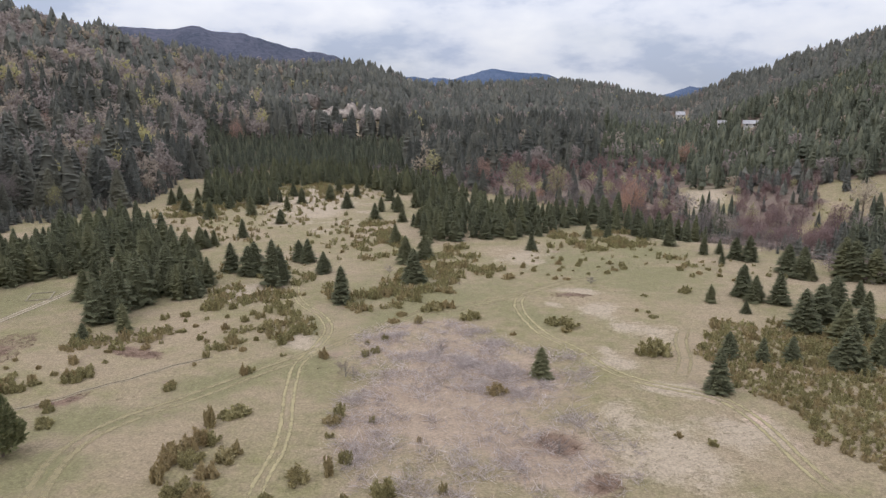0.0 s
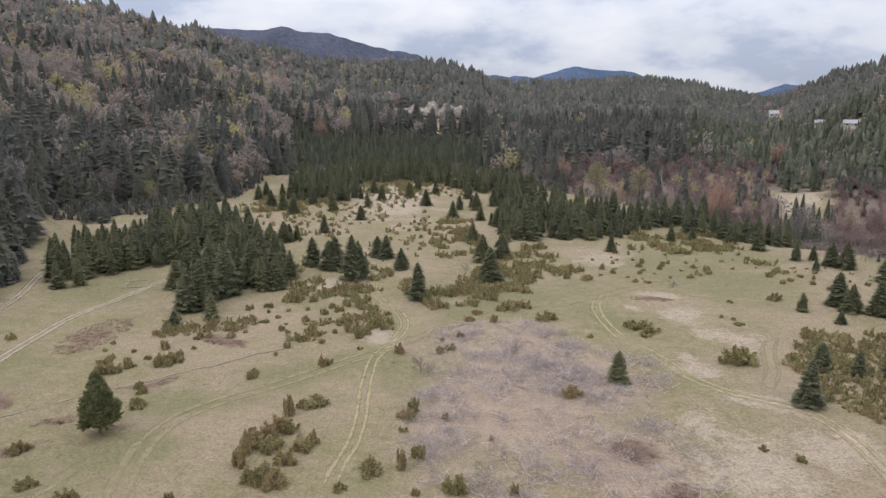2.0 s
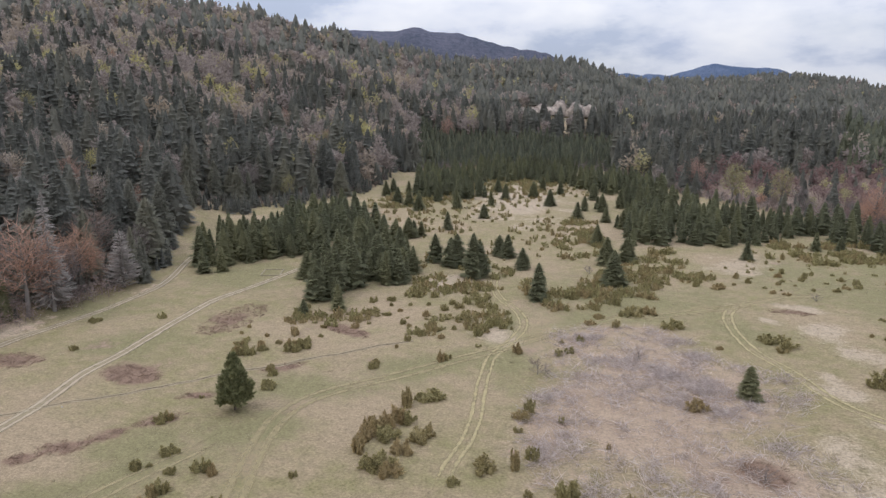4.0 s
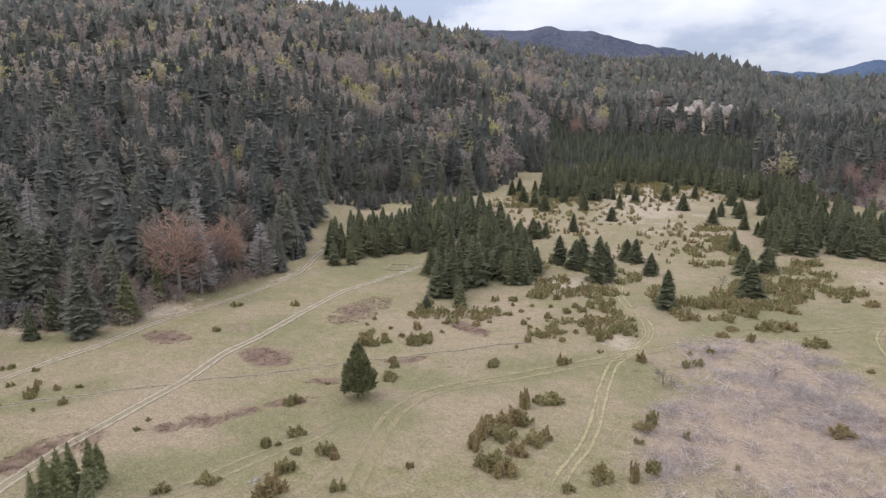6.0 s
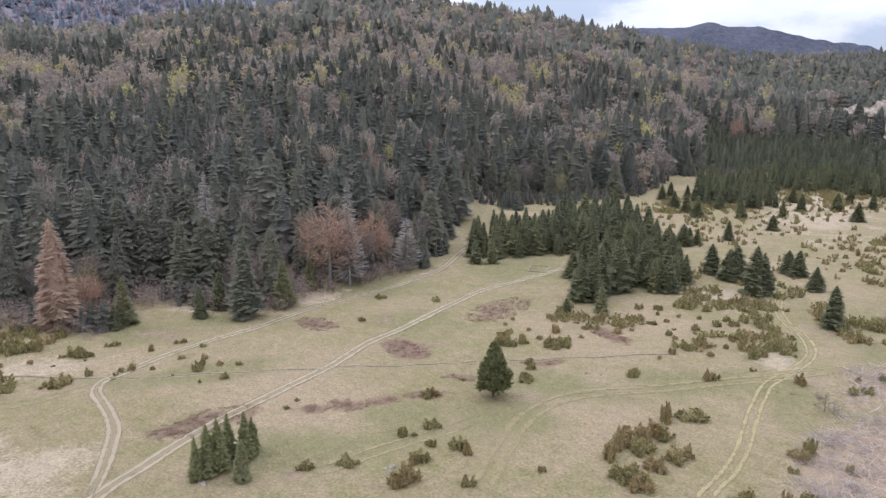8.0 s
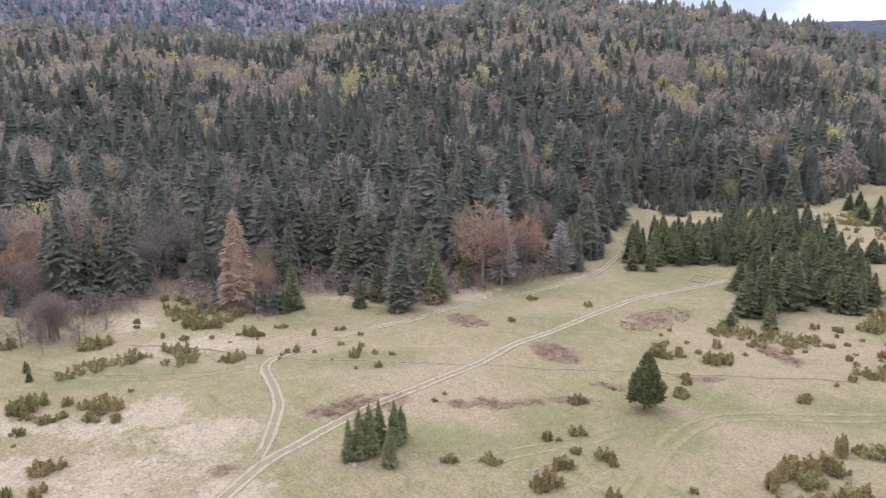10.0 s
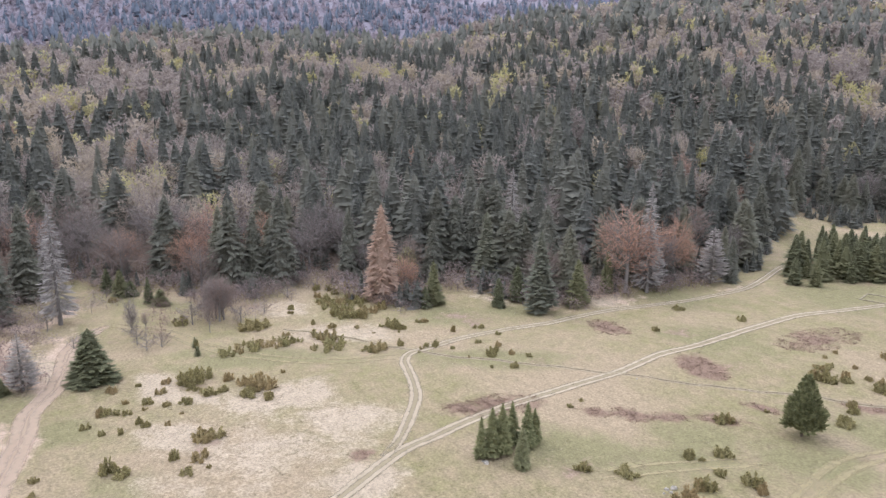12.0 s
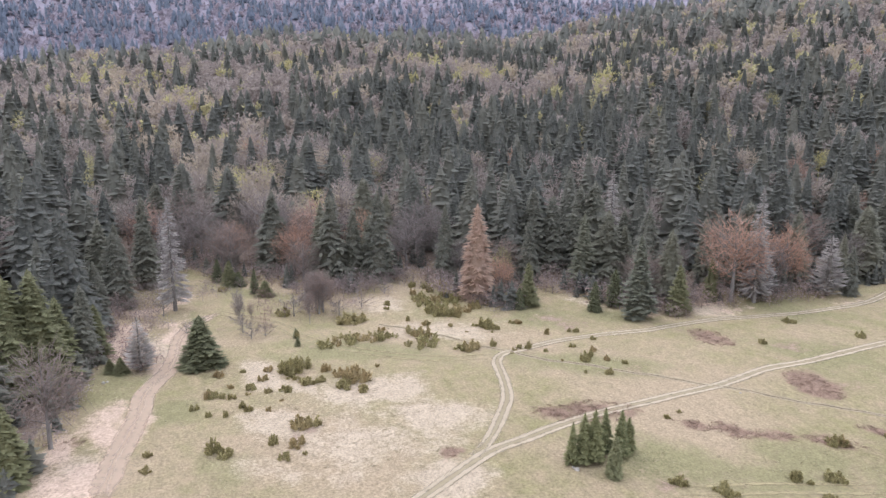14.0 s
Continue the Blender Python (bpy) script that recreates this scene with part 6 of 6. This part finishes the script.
# leafless thickets: four corners each
BARE_ZONES = [
    (-126.1, -24.9, -116.8, -10.7, -143.6, -12.5, -144.9, -26.6),
    (-112.3, -0.9, -107.5, 5.1, -124.6, 14.4, -128.1, 3.3), (-119.2, 13.7, -120.5, 27.4, -137.4, 30.1, -138.6, 18.5),
    (-97.9, -15.6, -97.6, -11.2, -107.5, -12.4, -107.3, -16), (-117.9, 42.1, -113.5, 50, -129.6, 55.1, -131.7, 48.3),
    (-101.4, 82.5, -98.8, 99.3, -110.3, 108.9, -111.1, 91.4), (71.5, 191.6, 75.9, 165.3, 94.6, 183.3, 92.4, 233.6),
    (-99.6, -21.1, -96.4, -14.2, -122.3, -18, -131.6, -25.8),
    (-111, -15.2, -112.3, -10.4, -132.4, -10.2, -134.7, -17.8),
    (-118.7, -22.3, -118.5, -10.8, -139.1, -11.1, -142.2, -22.5),
    (-127.8, -7.6, -133.2, 0.4, -149, 3.1, -149.3, -8.4), (-115.4, 9.4, -112.1, 20.5, -131.3, 25.3, -135.1, 13.5),
    (-96.9, -16.1, -94.4, -10.6, -110.2, -11.5, -111.9, -17.3),
]

for k, quad in enumerate(BARE_ZONES):
    rng = np.random.default_rng(900 + k)
    spots = np.array(scatter(quad, 1.8, rng))
    h = rng.uniform(1.0, 3.6, len(spots))
    rows = np.stack([spots[:, 0], spots[:, 1], np.maximum(h, 1.8) * 1.3, h, rng.uniform(0, 6.28, len(spots))], 1)
    tagged(new("bare_thicket", planted([join([twig_cloud(340 + q, 40, 0.008, 0.42), puff(344 + q, 60, 0.035, 0.4, 0.38, 0.48)]) for q in range(4)], rows, M_REDTWIGS if k % 2 and k < 9 else M_BRUSH, "bare_thicket")),
           "tangled leafless brown thicket beside the woods", "thicket", "bare thickets", "stuff")


# undergrowth along the foot of the woods
def build_undergrowth(lo, hi, az0, az1, gap, seed, front=-2.5, back=15.0, green=0.22):
    p, rng = wood_places(lo, hi, az0, az1, gap, seed)
    depth = wood_depth(p[:, 0], p[:, 1])
    p = p[(depth > front + 4 * waves(p[:, 0], p[:, 1], 13.0, 0.6)) & (depth < back) & (rng.uniform(0, 1, len(p)) < 0.85)]
    h = rng.uniform(1.0, 4.4, len(p))
    rows = np.stack([p[:, 0], p[:, 1], np.maximum(h, 1.6) * rng.uniform(1.1, 1.9, len(p)), h, rng.uniform(0, 6.28, len(p))], 1)
    spot = np.degrees(np.arctan2(-p[:, 0], p[:, 1]))
    leafy = rng.uniform(0, 1, len(p)) < green + 0.6 * ((spot > 17) & (spot < 42))
    shrubs = [join([twig_cloud(320 + k, 22, 0.01, 0.42), puff(324 + k, 40, 0.05, 0.4, 0.38, 0.48)]) for k in range(4)]
    tagged(new("undergrowth", planted(shrubs, rows[~leafy], M_BRUSH, "undergrowth")), "brown leafless undergrowth along the foot of the woods", "undergrowth", kind="stuff")
    tagged(new("young_growth", planted([spruce(330 + k, 6, 6, 0.26, 0.02, 0.35, 0.75, 0.4, 1, 0.42, 0.5, 5) for k in range(3)], rows[leafy] * np.array([1, 1, 1.35, 1.25, 1]), M_WOODS, "young_growth")),
           "small dark spruces under the edge of the woods", "undergrowth", kind="stuff")


build_undergrowth(70, 400, -36, 110, 2.0, 9)
build_undergrowth(75, 190, 44, 104, 1.7, 10, -4.5, 5.0, 0.08)


# ---- low growth on the pasture ----
def tufts(count, blades_each, size, width, seed, spread=0.5, lean=0.6):
    """Arrays of one low bunch of stalks."""
    rng = np.random.default_rng(seed)
    a = np.concatenate([rng.normal(size=(blades_each, 2)) * spread * 0.5, np.zeros((blades_each, 1))], 1)
    out = rng.normal(size=(blades_each, 3)) * lean
    out[:, 2] = rng.uniform(0.35, 1.0, blades_each)
    return spikes(a, a + out * size, np.full(blades_each, width), rng)


def cover_places(rows, per_m2, rng, reach=1.0, cap=6000):
    out = []
    for cx, cy, rx, ry, az in rows:
        n = min(cap, int(np.pi * rx * ry * per_m2))
        d = np.sqrt(rng.uniform(0, 1, n)) * reach
        t = rng.uniform(0, 6.28, n)
        u, v, a = np.cos(t) * d * rx, np.sin(t) * d * ry, np.radians(az)
        out.append(np.stack([cx + u * np.cos(a) - v * np.sin(a), cy + u * np.sin(a) + v * np.cos(a)], 1))
    return np.vstack(out)


def low_growth(name, label, rows, per_m2, material, shapes, lo, hi, seed, knots=0.0):
    """knots: the share of the bunches that crowd round random middles."""
    rng = np.random.default_rng(seed)
    p = cover_places(rows, per_m2, rng)
    if knots:
        mids = p[rng.integers(0, len(p), max(4, len(p) // 22))]
        crowd = rng.uniform(0, 1, len(p)) < knots
        p[crowd] = mids[rng.integers(0, len(mids), crowd.sum())] + rng.normal(size=(crowd.sum(), 2)) * 1.1
    s = rng.uniform(lo, hi, len(p))
    me = planted(shapes, np.stack([p[:, 0], p[:, 1], s, s * rng.uniform(0.7, 1.2, len(p)), rng.uniform(0, 6.28, len(p))], 1), material, name, sink=0.0)
    return tagged(new(name, me), label, name.replace("_", " "), kind="stuff")


low_growth("heath_scrub", "low grey-lilac leafless scrub twigs over dry heath", HEATH, 0.6, M_HEATH, [tufts(1, 15, 0.9, 0.036, k, 1.1, 1.1) for k in range(7)], 0.4, 1.3, 21, 0.5)
low_growth("bracken", "flattened red-brown dry bracken", BRACKEN, 3.5, M_BRACKEN, [tufts(1, 9, 0.5, 0.06, 30 + k, 0.8, 1.0) for k in range(4)], 0.25, 0.6, 22)
low_growth("dry_grass", "tufts of pale dry grass", STRAW + GREEN, 0.35, M_TUFT, [tufts(1, 7, 0.35, 0.03, 40 + k, 0.5, 0.7) for k in range(4)], 0.3, 0.8, 23)


# ---- trees that stand out on the slopes: x, y, height, 0 russet or 1 in young leaf; and bare shrubs ----
for k, (x, y, h, leafy) in enumerate(ACCENTS):
    plant(BUDDINGS[k % 2] if leafy else RUSSETS[k % 2], x, y, h, h * 1.1, group="light trees on the slopes", sink=0.3)
SHRUBS = [tree_kind("bare_shrub", *SHRUB_SHAPES[k], "leafless grey-brown shrub on the pasture", "shrub") for k in range(3)]
for k, (x, y, h) in enumerate(BARE_SHRUBS):
    plant(SHRUBS[k % 3], x, y, h * 0.8, max(h, 1.5) * 1.15, group="bare shrubs")


# ---- rock face, houses and stones ----
def lump(seed, size, rough=0.25, sides=9, rings=5):
    """An uneven boulder on its flat foot, one unit across."""
    rng = np.random.default_rng(seed)
    v, f = [], []
    for i in range(rings):
        t = i / (rings - 1)
        r = math.cos(t * 1.45) * 0.5
        for j in range(sides):
            q = r * (1 + rng.uniform(-rough, rough))
            v.append((q * math.cos(6.283 * j / sides), q * math.sin(6.283 * j / sides), math.sin(t * 1.5) * 0.5 * (1 + rng.uniform(-rough, rough)) - 0.04))
    for i in range(rings - 1):
        for j in range(sides):
            a, b = i * sides + j, i * sides + (j + 1) % sides
            f += [(a, b, b + sides), (a, b + sides, a + sides)]
    return np.array(v) * size, np.array(f)


def rock_face(x, y, width, height, seed):
    """A quarried limestone face cut in the slope: buttresses of unequal height in one broken wall."""
    rng = np.random.default_rng(seed)
    root = tagged(new("rock_face"), "pale broken limestone quarry face among the spruces", "rock face")
    az = math.atan2(-x, y)
    n = 9
    for i in range(n):
        s = (i - (n - 1) / 2) / (n - 1) * width
        h = height * rng.uniform(0.55, 1.0) * (1.0 if i > 2 else 0.7)
        v, f = lump(seed + i, 1.0, 0.14, 12, 7)
        v = v * np.array([width / n * 3.0, 9.0, h * 1.3])
        px, py = x + s * math.cos(az), y + s * math.sin(az) + rng.uniform(-2, 2)
        me = fast_mesh("buttress", v, f, M_ROCK)
        ob = part("buttress", me, root)
        ob.matrix_basis = pose(px, py, float(ground_z(px, py)) + 1.5, 0, 0, math.degrees(az) + rng.uniform(-12, 12))


HOUSES = [
    (245, 723.7, 8.4, 7, 6, 2.8, -8), (155.3, 723.5, 8.5, 5.1, 3.7, 1.6, -16), (168.4, 735, 7.4, 5.2, 3.7, 1.7, -8),
    (192.4, 784.8, 10.6, 6.4, 4, 1.8, -22), (196.6, 445.6, 8.5, 5, 2.3, 1.7, -30),
    (194.1, 487.8, 6, 4.2, 2.6, 1.6, -12),
]
QUARRY = [
    (-71.6, 585, 40, 18), (-98.4, 580, 16, 11),
]

rock_face(*QUARRY[0], 5)
rock_face(*QUARRY[1], 17)


def box(bm, x0, x1, y0, y1, z0, z1):
    vs = [bm.verts.new(c) for c in ((x0, y0, z0), (x1, y0, z0), (x1, y1, z0), (x0, y1, z0), (x0, y0, z1), (x1, y0, z1), (x1, y1, z1), (x0, y1, z1))]
    for q in ((3, 2, 1, 0), (4, 5, 6, 7), (0, 1, 5, 4), (1, 2, 6, 5), (2, 3, 7, 6), (3, 0, 4, 7)):
        bm.faces.new([vs[i] for i in q])


def bm_part(name, material, parent, boxes=(), faces=(), label=""):
    bm = bmesh.new()
    for b in boxes:
        box(bm, *b)
    for poly in faces:
        bm.faces.new([bm.verts.new(c) for c in poly])
    me = bpy.data.meshes.new(name)
    bm.to_mesh(me)
    bm.free()
    me.materials.append(material)
    return part(name, me, parent, label)


def house(x, y, wide, deep, wall, pitch, turn, label):
    """A house with a gable roof, eaves, windows and a door towards the valley."""
    root = tagged(new("house"), label, "house")
    bm_part("wall", M_WALLS, root, [(-wide / 2, wide / 2, -deep / 2, deep / 2, -3, wall)],
            [((-wide / 2, -deep / 2, wall), (-wide / 2, deep / 2, wall), (-wide / 2, 0, wall + pitch)), ((wide / 2, deep / 2, wall), (wide / 2, -deep / 2, wall), (wide / 2, 0, wall + pitch))])
    e, o = 0.6, 0.25
    for s in (-1, 1):
        slope = pitch / (deep / 2)
        eave = (s * (deep / 2 + e), wall - e * slope + 0.05)
        bm_part("roof", M_ROOF, root, faces=[
            ((-wide / 2 - e, eave[0], eave[1]), (wide / 2 + e, eave[0], eave[1]), (wide / 2 + e, 0, wall + pitch + 0.05), (-wide / 2 - e, 0, wall + pitch + 0.05)),
            ((-wide / 2 - e, eave[0], eave[1] + o), (wide / 2 + e, eave[0], eave[1] + o), (wide / 2 + e, 0, wall + pitch + 0.05 + o), (-wide / 2 - e, 0, wall + pitch + 0.05 + o)),
            ((-wide / 2 - e, eave[0], eave[1]), (wide / 2 + e, eave[0], eave[1]), (wide / 2 + e, eave[0], eave[1] + o), (-wide / 2 - e, eave[0], eave[1] + o))])
    storeys = max(1, int(wall // 2.7))
    n = max(2, int(wide // 3.2))
    for k in range(storeys):
        for i in range(n):
            cx = (i + 0.5) / n * wide - wide / 2
            w = bm_part("window", M_WINDOW, root, [(cx - 0.55, cx + 0.55, -deep / 2 - 0.04, -deep / 2 + 0.1, 0.95 + 2.8 * k, 2.25 + 2.8 * k)])
            bm_part("frame", M_WALLS, w, [(cx - 0.65, cx + 0.65, -deep / 2 - 0.08, -deep / 2 + 0.05, 0.82 + 2.8 * k, 0.93 + 2.8 * k)])
    root.matrix_basis = pose(x, y, float(ground_z(x, y)), 0, 0, turn)


M_WINDOW = speckled("window_glass", (0.03, 0.035, 0.04), (0.06, 0.07, 0.08), 0.8, 0.15)
for (x, y, wide, deep, wall, pitch, turn), label in zip(HOUSES, (
        "tall white rendered house in a forest clearing", "low white house above the valley woods", "low white house above the valley woods",
        "long pale house above the valley woods", "grey-roofed white farmhouse beside a bare slope", "small pale outbuilding on the wooded slope")):
    house(x, y, wide, deep, wall, pitch, turn, label)

# field stones: x, y, size
STONES = [
    (-44.1, 44.6, 0.49), (-43.5, 44.6, 0.35), (-43.9, 45.3, 0.63), (-43.7, 43.9, 0.28), (54.3, 104.1, 0.42),
    (-55.7, 31.5, 0.56), (-56.2, 31.4, 0.35), (-66, 60, 0.28), (-93.3, -17.1, 0.56), (-93.6, -16.7, 0.35),
]
FOUNDATION = [
    (-76.6, 126.1),
]

for k, (x, y, s) in enumerate(STONES):
    me = fast_mesh("field_stone", *lump(700 + k, s), M_STONE)
    ob = tagged(new("field_stone", me), "pale grey field stone lying in the grass", "stone", "stones on the pasture")
    ob.matrix_basis = pose(x, y, float(ground_z(x, y)), 0, 0, 40.0 * k)


def foundation(x, y, wide, deep, turn):
    """Low remains of a foundation: four pale kerbs round the grass."""
    root = tagged(new("stone_foundation"), "low pale rectangular stone foundation outlined in the grass", "foundation")
    w, d, t = wide / 2, deep / 2, 0.22
    for b in ((-w, w, -d, -d + t, -0.1, 0.16), (-w, w, d - t, d, -0.1, 0.14), (-w, -w + t, -d + t, d - t, -0.1, 0.12), (w - t, w, -d + t, d - t, -0.1, 0.15)):
        bm_part("kerb", M_KERB, root, [b])
    root.matrix_basis = pose(x, y, float(ground_z(x, y)), 0, 0, turn)


for x, y in FOUNDATION:
    foundation(x, y, 4.2, 5.5, 20)

for root in MASTERS:
    for ob in (*root.children_recursive, root):
        bpy.data.objects.remove(ob)
